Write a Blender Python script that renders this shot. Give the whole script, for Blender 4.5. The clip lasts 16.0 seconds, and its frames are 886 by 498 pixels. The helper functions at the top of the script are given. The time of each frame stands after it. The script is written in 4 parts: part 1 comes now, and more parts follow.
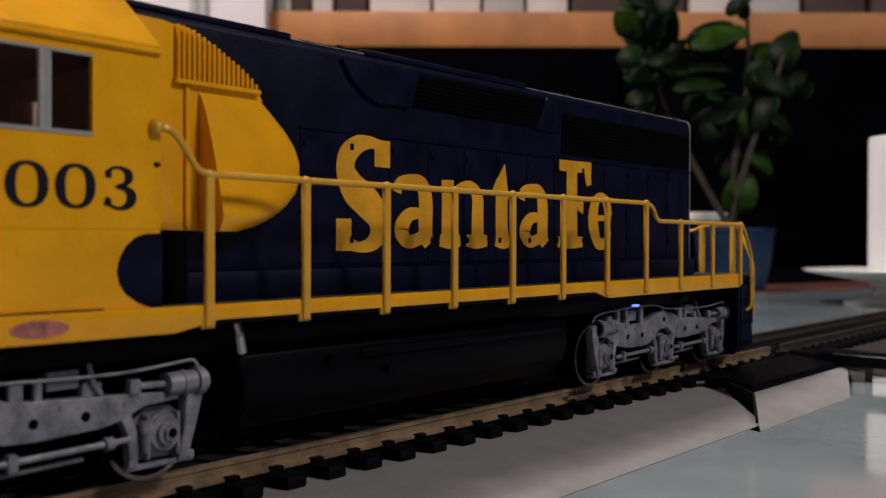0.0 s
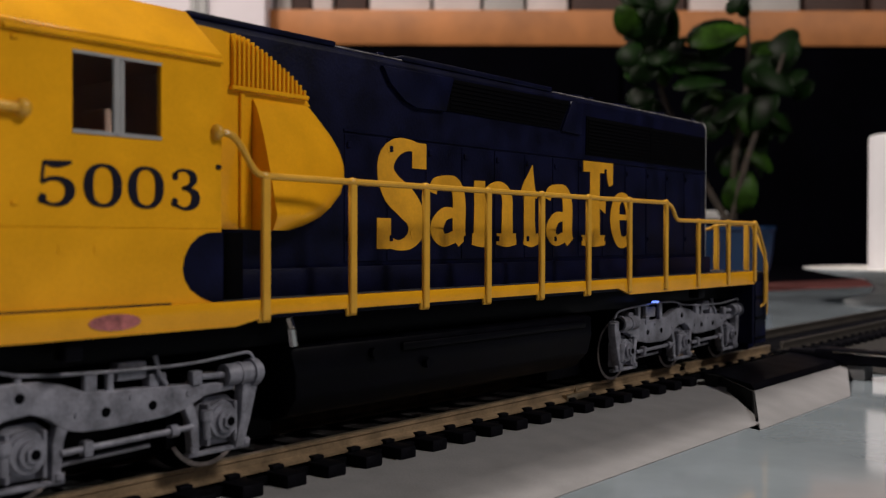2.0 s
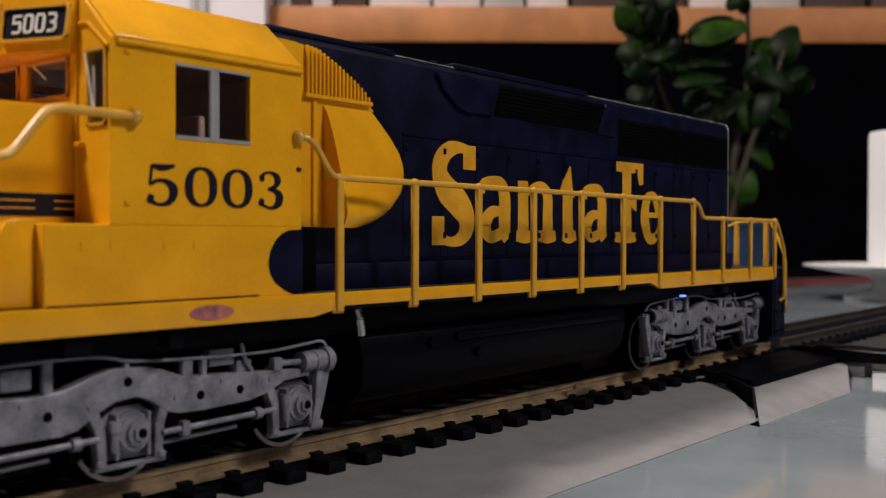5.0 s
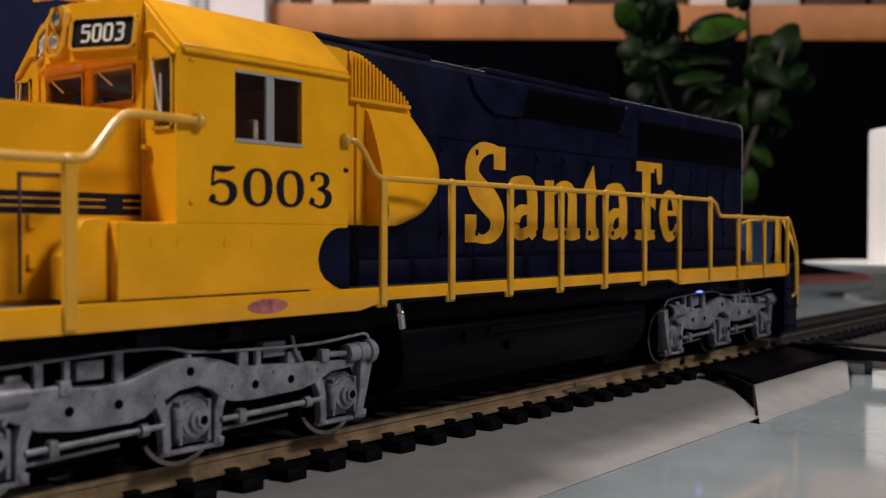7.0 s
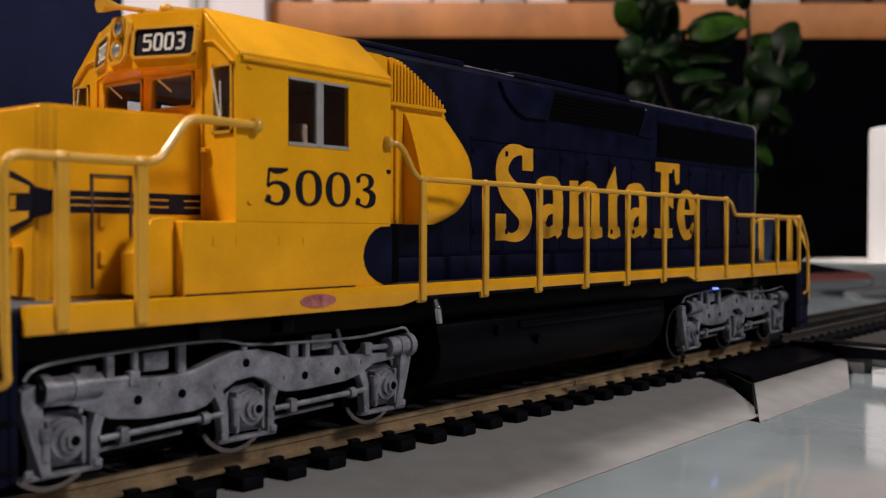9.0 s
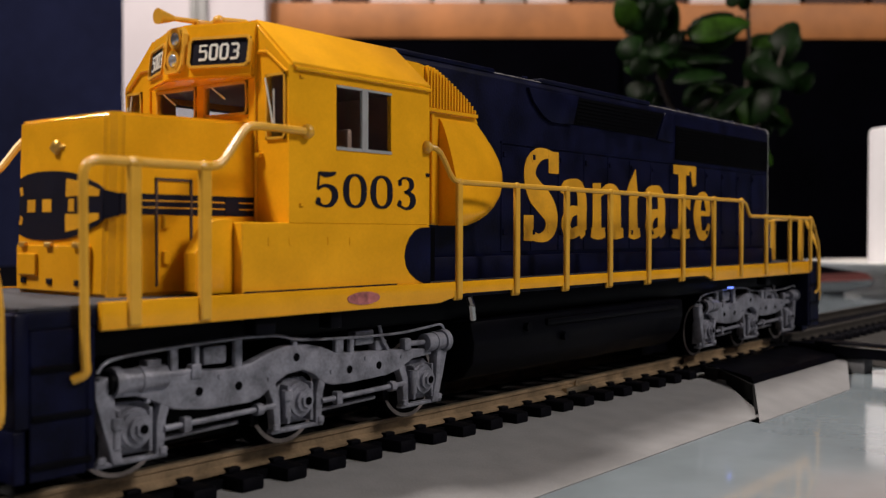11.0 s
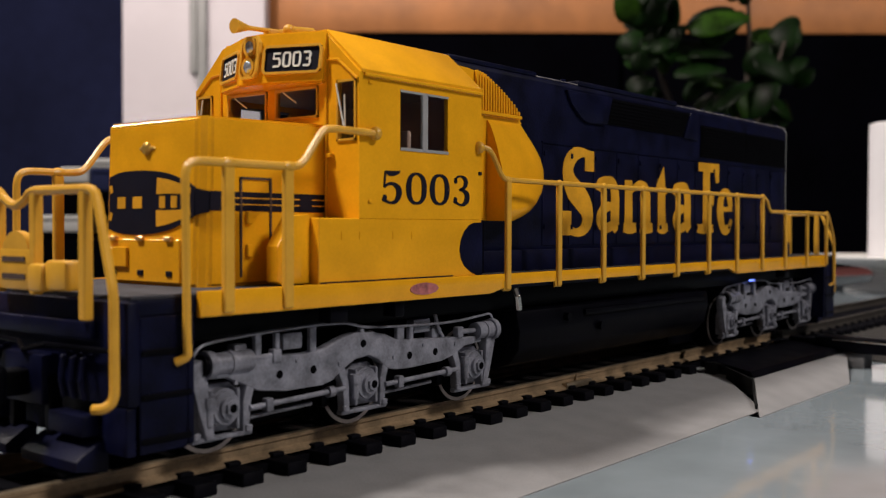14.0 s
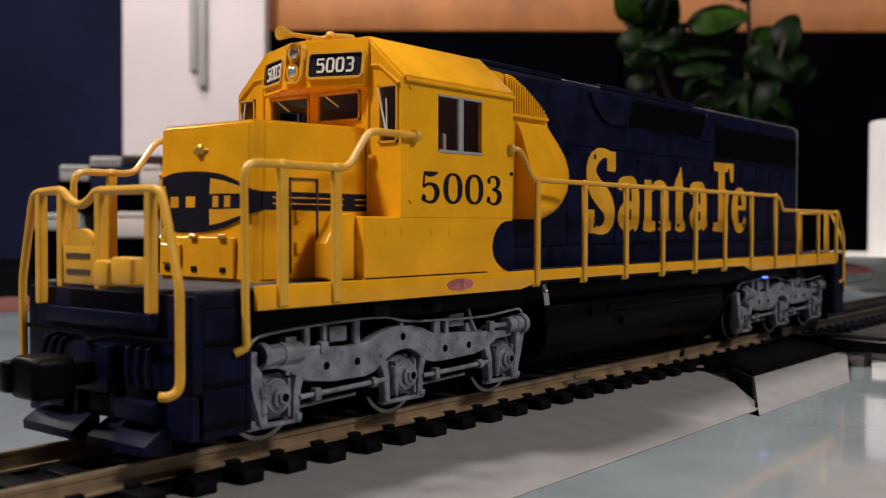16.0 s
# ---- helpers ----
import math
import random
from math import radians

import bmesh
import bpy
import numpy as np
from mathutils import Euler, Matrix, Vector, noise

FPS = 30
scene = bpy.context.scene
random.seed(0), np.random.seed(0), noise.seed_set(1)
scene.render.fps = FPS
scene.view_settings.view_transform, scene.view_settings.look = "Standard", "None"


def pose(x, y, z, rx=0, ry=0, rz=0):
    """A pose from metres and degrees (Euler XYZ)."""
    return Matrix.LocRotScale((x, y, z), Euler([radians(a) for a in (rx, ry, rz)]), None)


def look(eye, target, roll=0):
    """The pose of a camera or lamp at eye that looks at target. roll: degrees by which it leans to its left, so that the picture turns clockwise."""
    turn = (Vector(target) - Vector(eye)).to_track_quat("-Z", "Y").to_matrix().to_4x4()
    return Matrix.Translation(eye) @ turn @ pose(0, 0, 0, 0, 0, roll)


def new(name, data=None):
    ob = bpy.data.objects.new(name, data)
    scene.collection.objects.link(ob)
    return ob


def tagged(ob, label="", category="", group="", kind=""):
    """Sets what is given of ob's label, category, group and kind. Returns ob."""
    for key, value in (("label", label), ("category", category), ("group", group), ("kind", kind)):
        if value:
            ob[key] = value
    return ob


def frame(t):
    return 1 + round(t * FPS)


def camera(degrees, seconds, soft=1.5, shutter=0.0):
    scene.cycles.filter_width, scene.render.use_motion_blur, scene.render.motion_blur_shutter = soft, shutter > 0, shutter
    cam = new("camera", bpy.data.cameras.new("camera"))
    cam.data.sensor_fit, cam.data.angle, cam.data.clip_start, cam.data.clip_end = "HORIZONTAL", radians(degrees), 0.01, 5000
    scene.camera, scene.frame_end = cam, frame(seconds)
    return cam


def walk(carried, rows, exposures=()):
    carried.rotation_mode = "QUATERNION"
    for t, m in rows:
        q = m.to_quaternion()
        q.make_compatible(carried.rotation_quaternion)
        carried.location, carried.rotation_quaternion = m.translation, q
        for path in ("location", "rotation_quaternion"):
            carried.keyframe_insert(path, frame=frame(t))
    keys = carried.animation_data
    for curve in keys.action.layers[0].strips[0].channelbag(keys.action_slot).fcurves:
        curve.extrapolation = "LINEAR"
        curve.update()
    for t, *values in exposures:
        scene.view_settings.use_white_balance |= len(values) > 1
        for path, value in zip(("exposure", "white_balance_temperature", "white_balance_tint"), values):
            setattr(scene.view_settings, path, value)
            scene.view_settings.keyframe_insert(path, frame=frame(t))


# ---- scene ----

RAIL = 0.7567          # rail top above the floor; the table top is at 0.75
MM = 0.001
YAW, ROLL = 38.957, 0.162
EYE = (-0.18688, -0.11082, RAIL + 0.02788)

# ---- camera ----
cam = camera(47.12, 16.0, soft=1.25)
cam.data.dof.use_dof = True
cam.data.dof.focus_distance = 0.165
cam.data.dof.aperture_fstop = 40.0
PITCH = [(0, -.478), (.5, -.476), (1, -.600), (1.5, -.555), (2, -.571), (2.5, -.650), (3, -.620), (3.5, -.640), (4, -.673),
         (6.5, -.875), (7, -.896), (7.5, -.863), (8, -.801), (8.5, -.901), (9, -.985), (11.5, -.918), (12, -.890),
         (12.5, -.945), (13, -1.130), (13.5, -1.140), (14, -1.245), (14.5, -1.227), (15, -1.208), (15.5, -1.249), (16, -1.350)]
walk(cam, [(t, pose(*EYE, 90 + p, 0, YAW - 90) @ pose(0, 0, 0, 0, 0, ROLL)) for t, p in PITCH],
     exposures=[(0, -0.22), (4, -0.08), (8, 0.01), (12, 0.09), (16, 0.09)])

# ---- light ----
world = bpy.data.worlds.new("room_air")
scene.world = world
world.use_nodes = True
world.node_tree.nodes["Background"].inputs[0].default_value = (0.32, 0.42, 1.0, 1)
world.node_tree.nodes["Background"].inputs[1].default_value = 0.008


def lamp(name, eye, target, size, watts, colour):
    data = bpy.data.lights.new(name, "AREA")
    data.shape, data.size, data.energy, data.color = "DISK", size, watts, colour
    ob = new(name, data)
    ob.matrix_world = look(eye, target)
    return ob


lamp("ceiling_lamp", (-0.80, 0.46, RAIL + 1.50), (-0.05, 0.0, RAIL), 0.22, 33, (1.0, 0.90, 0.80))
# unseen fill from the viewer's side, added to lift the locomotive's near face
lamp("room_lamp", (0.30, -1.35, RAIL + 1.25), (0.0, 0.0, RAIL), 0.45, 19, (1.0, 0.92, 0.84))
lamp("side_lamp", (-0.05, 1.20, RAIL + 0.86), (-0.05, 0.0, RAIL), 0.10, 4, (1.0, 0.94, 0.88))
# unseen fill, added only to brighten the beech board and white cupboard
lamp("shelf_lamp", (0.30, 0.85, RAIL + 1.40), (0.95, 0.85, RAIL + 0.3), 0.25, 8, (1.0, 0.82, 0.76))


# ---- materials ----
def mat(name, colour, rough=0.5, metal=0.0, vary=0.12, scale=400.0, bump=0.0, fine=2500.0, spec=0.5, coat=0.0, stain=None):
    m = bpy.data.materials.new(name)
    m.use_nodes = True
    nt = m.node_tree
    b = nt.nodes["Principled BSDF"]
    tc = nt.nodes.new("ShaderNodeTexCoord")
    n1 = nt.nodes.new("ShaderNodeTexNoise")
    n1.inputs["Scale"].default_value, n1.inputs["Detail"].default_value = scale, 6
    n2 = nt.nodes.new("ShaderNodeTexNoise")
    n2.inputs["Scale"].default_value, n2.inputs["Detail"].default_value = fine, 3
    nt.links.new(tc.outputs["Object"], n1.inputs["Vector"])
    nt.links.new(tc.outputs["Object"], n2.inputs["Vector"])
    ramp = nt.nodes.new("ShaderNodeMix")
    ramp.data_type = "RGBA"
    dark = stain or tuple(c * (1 - 2 * vary) for c in colour)
    light = tuple(min(1, c * (1 + vary)) for c in colour)
    ramp.inputs[6].default_value, ramp.inputs[7].default_value = (*dark, 1), (*light, 1)
    add = nt.nodes.new("ShaderNodeMath")
    add.operation = "MULTIPLY_ADD"
    nt.links.new(n2.outputs["Fac"], add.inputs[0])
    add.inputs[1].default_value = 0.35
    nt.links.new(n1.outputs["Fac"], add.inputs[2])
    rng = nt.nodes.new("ShaderNodeMapRange")
    rng.inputs["From Min"].default_value, rng.inputs["From Max"].default_value = 0.45, 0.9
    nt.links.new(add.outputs[0], rng.inputs["Value"])
    nt.links.new(rng.outputs[0], ramp.inputs[0])
    nt.links.new(ramp.outputs[2], b.inputs["Base Color"])
    b.inputs["Roughness"].default_value, b.inputs["Metallic"].default_value = rough, metal
    b.inputs["Specular IOR Level"].default_value = spec
    b.inputs["Coat Weight"].default_value = coat
    r2 = nt.nodes.new("ShaderNodeMapRange")
    r2.inputs["To Min"].default_value, r2.inputs["To Max"].default_value = max(0.02, rough - 0.08), min(1, rough + 0.1)
    nt.links.new(n1.outputs["Fac"], r2.inputs["Value"])
    nt.links.new(r2.outputs[0], b.inputs["Roughness"])
    if bump:
        bp = nt.nodes.new("ShaderNodeBump")
        bp.inputs["Strength"].default_value, bp.inputs["Distance"].default_value = bump, 0.0002
        nt.links.new(n2.outputs["Fac"], bp.inputs["Height"])
        nt.links.new(bp.outputs[0], b.inputs["Normal"])
    return m


YELLOW = mat("yellow_paint", (0.79, 0.365, 0.010), 0.18, vary=0.07, scale=160, bump=0.06, spec=0.4)
RAILYEL = mat("yellow_plastic", (0.64, 0.335, 0.032), 0.34, vary=0.06, scale=300)
GOLD = mat("yellow_transfer", (0.68, 0.325, 0.008), 0.5, vary=0.12, scale=220)
NAVY = mat("navy_paint", (0.0027, 0.0036, 0.0205), 0.45, vary=0.35, scale=200, bump=0.25, spec=0.11)
SCREEN = mat("dark_grille", (0.0006, 0.0006, 0.0016), 0.7, vary=0.2, spec=0.04)
BLACK = mat("black_plastic", (0.0013, 0.0013, 0.0032), 0.42, vary=0.3, scale=200, bump=0.1, spec=0.07)
WORNGLINT = mat("worn_edge", (0.22, 0.20, 0.20), 0.5, vary=0.5, scale=320, stain=(0.004, 0.004, 0.014))
DECK = mat("walkway_grey", (0.030, 0.030, 0.040), 0.7, vary=0.2, bump=0.3)
SILVER = mat("silver_paint", (0.25, 0.255, 0.310), 0.36, metal=0.3, vary=0.28, scale=350, bump=0.3)
STEEL = mat("bright_steel", (0.75, 0.73, 0.70), 0.22, metal=1.0, vary=0.1)
WHEEL = mat("wheel_steel", (0.42, 0.36, 0.34), 0.35, metal=0.8, vary=0.2)
RUST = mat("rail_brown", (0.27, 0.19, 0.115), 0.5, metal=0.35, vary=0.25, scale=250, bump=0.25)
DARKRAIL = mat("dark_rail", (0.034, 0.028, 0.024), 0.6, metal=0.2, vary=0.3, scale=250)
ENDSHADE = mat("end_shade", (0.012, 0.012, 0.013), 0.8, vary=0.2, spec=0.1)
GREYBLOCK = mat("grey_plastic", (0.12, 0.12, 0.13), 0.7, vary=0.15)
RAILTOP = mat("rail_head", (0.50, 0.40, 0.28), 0.3, metal=0.85, vary=0.2, scale=250)
TIE = mat("sleeper_black", (0.0025, 0.0025, 0.0045), 0.6, vary=0.3, bump=0.3, spec=0.06)
DARKBED = mat("dark_ballast", (0.017, 0.015, 0.014), 0.8, vary=0.4, scale=300, bump=0.6)
BED = mat("roadbed_grey", (0.216, 0.215, 0.228), 0.75, vary=0.07, scale=180, bump=0.35)
GREY = mat("window_frame_grey", (0.30, 0.30, 0.31), 0.4, vary=0.06)
INTERIOR = mat("cab_interior", (0.34, 0.22, 0.17), 0.7)
WHITEPRINT = mat("white_print", (0.75, 0.76, 0.74), 0.5, vary=0.05)
DARKPRINT = mat("dark_print", (0.006, 0.006, 0.016), 0.55, vary=0.1, spec=0.15)
PINK = mat("plate_pink", (0.42, 0.13, 0.13), 0.5, vary=0.3, scale=900)
# blotches in the base colour stand in for mottled reflections on the glass
TABLE = mat("pale_glass", (0.25, 0.295, 0.335), 0.05, vary=0.13, scale=16, fine=90, coat=0.3)
REDCLOTH = mat("red_cloth", (0.09, 0.012, 0.010), 0.8, vary=0.2, scale=150)
# dull near-black; on the big blocks it stands for background shade
NEARBLACK = mat("near_black", (0.0008, 0.0008, 0.0018), 0.8, vary=0.2, scale=15, fine=80, spec=0.01)
SHELFWOOD = mat("beech_wood", (0.42, 0.160, 0.046), 0.55, vary=0.16, scale=9, fine=45)
COLUMN = mat("white_lacquer", (0.70, 0.645, 0.69), 0.5, vary=0.04, scale=6, fine=40)
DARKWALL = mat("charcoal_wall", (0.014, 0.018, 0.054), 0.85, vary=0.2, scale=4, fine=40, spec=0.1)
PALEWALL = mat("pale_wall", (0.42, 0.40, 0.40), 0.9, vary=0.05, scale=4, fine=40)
FLOORWOOD = mat("floor_wood", (0.13, 0.08, 0.05), 0.5, vary=0.2, scale=5, fine=40)
WAX = mat("candle_wax", (0.70, 0.685, 0.72), 0.5, vary=0.03, scale=30, fine=200)
CHINA = mat("white_china", (0.78, 0.77, 0.76), 0.15, vary=0.03, scale=30)
LEAF = mat("leaf_green", (0.0040, 0.014, 0.002), 0.42, vary=0.7, scale=60, fine=300, spec=0.06)
_nt = LEAF.node_tree
_info, _hue = _nt.nodes.new("ShaderNodeObjectInfo"), _nt.nodes.new("ShaderNodeMix")
_hue.data_type, _hue.blend_type = "RGBA", "MULTIPLY"
_hue.inputs[0].default_value = 1.0
_shade = _nt.nodes.new("ShaderNodeValToRGB")
_shade.color_ramp.elements[0].color, _shade.color_ramp.elements[1].color = (0.45, 0.45, 0.6, 1), (3.4, 2.6, 1.4, 1)
_shade.color_ramp.elements.new(0.7).color = (0.9, 0.95, 1.0, 1)
_old = _nt.nodes["Principled BSDF"].inputs["Base Color"].links[0].from_socket
_nt.links.new(_info.outputs["Random"], _shade.inputs[0])
_nt.links.new(_old, _hue.inputs[6])
_nt.links.new(_shade.outputs[0], _hue.inputs[7])
_nt.links.new(_hue.outputs[2], _nt.nodes["Principled BSDF"].inputs["Base Color"])
STEM = mat("stem_brown", (0.03, 0.02, 0.014), 0.8, vary=0.3, scale=150)
BLUEPOT = mat("blue_glaze", (0.008, 0.030, 0.085), 0.35, vary=0.15, scale=40)
SOIL = mat("soil", (0.02, 0.014, 0.01), 0.95, vary=0.4)
CARD = mat("grey_card", (0.42, 0.42, 0.42), 0.7, vary=0.08, scale=20)
PALEBOX = mat("pale_paper", (0.62, 0.57, 0.57), 0.7, vary=0.08, scale=20)
BROWNBOX = mat("brown_leather", (0.06, 0.035, 0.03), 0.6, vary=0.2, scale=20)
LENS = mat("lamp_lens", (0.55, 0.62, 0.75), 0.08, metal=0.7, vary=0.1)
BRASS = mat("gold_trim", (0.75, 0.45, 0.10), 0.3, metal=0.7, vary=0.1)
LED = bpy.data.materials.new("blue_led")
LED.use_nodes = True
LED.node_tree.nodes["Principled BSDF"].inputs["Emission Color"].default_value = (0.12, 0.22, 1.0, 1)
LED.node_tree.nodes["Principled BSDF"].inputs["Emission Strength"].default_value = 2.2
REDPLASTIC = mat("red_plastic", (0.35, 0.01, 0.01), 0.4)

glass = bpy.data.materials.new("clear_glass")
glass.use_nodes = True
_b = glass.node_tree.nodes["Principled BSDF"]
_b.inputs["Base Color"].default_value = (0.75, 0.78, 0.8, 1)
_b.inputs["Roughness"].default_value, _b.inputs["Transmission Weight"].default_value, _b.inputs["IOR"].default_value = 0.03, 1.0, 1.35


# ---- mesh helpers: all in millimetres ----
def box(bm, x0, x1, y0, y1, z0, z1, bev=0.0, seg=2):
    g = bmesh.ops.create_cube(bm, size=1)["verts"]
    for v in g:
        v.co = Vector((x0 + (v.co.x + .5) * (x1 - x0), y0 + (v.co.y + .5) * (y1 - y0), z0 + (v.co.z + .5) * (z1 - z0)))
    if bev:
        bmesh.ops.bevel(bm, geom=list({e for v in g for e in v.link_edges}), offset=bev, segments=seg, affect="EDGES", profile=0.5)
    return bm


def rod(bm, p, q, r, seg=10, r2=None):
    p, q = Vector(p), Vector(q)
    d = q - p
    m = Matrix.Translation((p + q) / 2) @ d.to_track_quat("Z", "Y").to_matrix().to_4x4()
    bmesh.ops.create_cone(bm, cap_ends=True, segments=seg, radius1=r, radius2=r if r2 is None else r2, depth=d.length, matrix=m)
    return bm


def ball(bm, p, r, sx=1, sy=1, sz=1, seg=12):
    bmesh.ops.create_uvsphere(bm, u_segments=seg, v_segments=max(6, seg // 2), radius=r,
                              matrix=Matrix.Translation(p) @ Matrix.Diagonal((sx, sy, sz, 1)))
    return bm


def path(bm, pts, r, seg=8):
    for p, q in zip(pts, pts[1:]):
        rod(bm, p, q, r, seg)
    for p in pts[1:-1]:
        ball(bm, p, r * 1.02, seg=8)
    return bm


def bent(pts, r=1.4):
    """The same line of points with its corners rounded, as a wire is bent."""
    pts = [Vector(p) for p in pts]
    out = [pts[0]]
    for a, p, b in zip(pts, pts[1:], pts[2:]):
        p0 = p + (a - p).normalized() * min(r, (a - p).length * .48)
        p2 = p + (b - p).normalized() * min(r, (b - p).length * .48)
        out += [p0 * (1 - u) ** 2 + p * 2 * u * (1 - u) + p2 * u ** 2 for u in (0, .25, .5, .75, 1)]
    return out + [pts[-1]]


def prism(bm, pts, y0, y1, bev=0.0):
    """A polygon of (x, z) points, extruded from y0 to y1."""
    a = [bm.verts.new((x, y0, z)) for x, z in pts]
    c = [bm.verts.new((x, y1, z)) for x, z in pts]
    n = len(pts)
    faces = [bm.faces.new(a), bm.faces.new(c[::-1])]
    for i in range(n):
        faces.append(bm.faces.new((a[i], c[i], c[(i + 1) % n], a[(i + 1) % n])))
    bmesh.ops.recalc_face_normals(bm, faces=faces)
    if bev:
        es = list({e for f in faces[:2] for e in f.edges})
        bmesh.ops.bevel(bm, geom=es, offset=bev, segments=2, affect="EDGES", profile=0.5)
    return bm


def profile(bm, pts, x0, x1, bev=0.0):
    """A polygon of (y, z) points, extruded from x0 to x1."""
    a = [bm.verts.new((x0, y, z)) for y, z in pts]
    c = [bm.verts.new((x1, y, z)) for y, z in pts]
    n = len(pts)
    faces = [bm.faces.new(a), bm.faces.new(c[::-1])]
    for i in range(n):
        faces.append(bm.faces.new((a[i], c[i], c[(i + 1) % n], a[(i + 1) % n])))
    bmesh.ops.recalc_face_normals(bm, faces=faces)
    if bev:
        bmesh.ops.bevel(bm, geom=list({e for f in faces for e in f.edges}), offset=bev, segments=2, affect="EDGES", profile=0.5)
    return bm


def lathe(bm, pts, centre, seg=40):
    """Turns (r, z) points about the upright axis through centre."""
    rings = []
    for r, z in pts:
        rings.append([bm.verts.new((centre[0] + r * math.cos(2 * math.pi * i / seg), centre[1] + r * math.sin(2 * math.pi * i / seg), centre[2] + z)) for i in range(seg)])
    for a, c in zip(rings, rings[1:]):
        for i in range(seg):
            bm.faces.new((a[i], a[(i + 1) % seg], c[(i + 1) % seg], c[i]))
    bm.faces.new(rings[0][::-1])
    bm.faces.new(rings[-1])
    return bm


def smooth_pts(pts, n=6):
    out = []
    for i in range(len(pts) - 1):
        p0, p1, p2, p3 = (np.array(pts[max(0, min(len(pts) - 1, j))], float) for j in (i - 1, i, i + 1, i + 2))
        for k in range(n):
            u = k / n
            out.append(0.5 * (2 * p1 + (p2 - p0) * u + (2 * p0 - 5 * p1 + 4 * p2 - p3) * u * u + (3 * p1 - p0 - 3 * p2 + p3) * u ** 3))
    return out + [np.array(pts[-1], float)]


def stroke(bm, pts, place, thick=0.12, n=6):
    """A flat stroke along (a, b, width) points; place(a, b, h) gives the point at height h over the surface."""
    pts = smooth_pts(pts, n) if n > 1 else [np.array(p, float) for p in pts]
    rows = []
    for i, p in enumerate(pts):
        d = pts[min(i + 1, len(pts) - 1)][:2] - pts[max(i - 1, 0)][:2]
        d = d / (np.linalg.norm(d) + 1e-9)
        nrm = np.array((-d[1], d[0])) * p[2] / 2
        l, r = p[:2] + nrm, p[:2] - nrm
        rows.append([bm.verts.new(place(*l, thick)), bm.verts.new(place(*r, thick)), bm.verts.new(place(*r, -0.1)), bm.verts.new(place(*l, -0.1))])
    fs = []
    for a, c in zip(rows, rows[1:]):
        for i in range(4):
            fs.append(bm.faces.new((a[i], a[(i + 1) % 4], c[(i + 1) % 4], c[i])))
    fs += [bm.faces.new(rows[0]), bm.faces.new(rows[-1][::-1])]
    bmesh.ops.recalc_face_normals(bm, faces=fs)
    return bm


def part(name, bm, material, parent=None, label="", at=(0, 0, 0), smooth=30, world_m=None):
    """Links a bmesh made in millimetres as one mesh object, in metres, under parent."""
    me = bpy.data.meshes.new(name)
    if world_m is not None:
        bmesh.ops.transform(bm, matrix=world_m, verts=bm.verts)
    bmesh.ops.translate(bm, vec=-Vector(at), verts=bm.verts)
    bmesh.ops.scale(bm, vec=(MM, MM, MM), verts=bm.verts)
    bm.to_mesh(me)
    bm.free()
    if material:
        me.materials.append(material)
    if smooth:
        me.polygons.foreach_set("use_smooth", [True] * len(me.polygons))
        me.set_sharp_from_angle(angle=radians(smooth))
    ob = new(name, me)
    ob.location = Vector(at) * MM
    if parent:
        ob.parent = parent
    if label:
        ob["label"] = label
    return ob


def B():
    return bmesh.new()


def thing(name, label, category, base=(0, 0, 0), group="", kind=""):
    ob = new(name)
    ob.empty_display_size = 0.01
    ob.location = base
    return tagged(ob, label, category, group, kind)


def twin(name, ob, dx, parent=None):
    c = new(name, ob.data)
    c.location = ob.location + Vector(dx) * MM
    c.parent = parent or ob.parent
    return c


# room frame: u across the view, v away from the eye, z from the rail top, in millimetres
ROOM = Matrix.Translation((EYE[0] * 1000, EYE[1] * 1000, RAIL * 1000)) @ Matrix.Rotation(radians(YAW - 90), 4, "Z")


def structure(name, bm, material, label, m=ROOM):
    return tagged(part(name, bm, material, world_m=m), label, name.split("_")[0], kind="structure")


# ---- the room ----
U0, U1, V0, V1, Z0, Z1 = -2000, 2200, -2200, 1900, -756.7, 1700
structure("floor", box(B(), U0, U1, V0, V1, Z0 - 60, Z0), FLOORWOOD, "dark wooden room floor")
structure("ceiling", box(B(), U0, U1, V0, V1, Z1, Z1 + 60), PALEWALL, "plain pale ceiling")
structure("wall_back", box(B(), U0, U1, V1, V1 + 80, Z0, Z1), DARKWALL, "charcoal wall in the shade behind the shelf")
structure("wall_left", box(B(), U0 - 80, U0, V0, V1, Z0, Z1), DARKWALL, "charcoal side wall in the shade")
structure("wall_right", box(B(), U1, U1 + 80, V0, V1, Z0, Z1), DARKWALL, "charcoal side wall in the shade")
# this unseen wall is kept pale to bounce light onto the locomotive
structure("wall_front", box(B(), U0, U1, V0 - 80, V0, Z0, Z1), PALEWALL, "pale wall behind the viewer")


# ---- table and what stands on it ----
def table():
    t = thing("table", "table with a glossy pale blue-grey glass top", "table", (0, 0, 0.75))
    bm = B()
    pts = [(-900, -700), (900, -700), (900, 37), (506, 142), (17, 272), (-900, 516)]
    lo = [bm.verts.new((x, y, -8)) for x, y in pts]
    hi = [bm.verts.new((x, y, 0)) for x, y in pts]
    n = len(pts)
    bm.faces.new(lo[::-1]), bm.faces.new(hi)
    for i in range(n):
        bm.faces.new((lo[i], lo[(i + 1) % n], hi[(i + 1) % n], hi[i]))
    bmesh.ops.bevel(bm, geom=[e for e in bm.edges if e.verts[0].co.z == 0 and e.verts[1].co.z == 0], offset=1.2, segments=2, affect="EDGES")
    part("glass_top", bm, TABLE, t)
    for x, y in ((-780, -600), (780, -600), (780, -40), (-780, 380)):
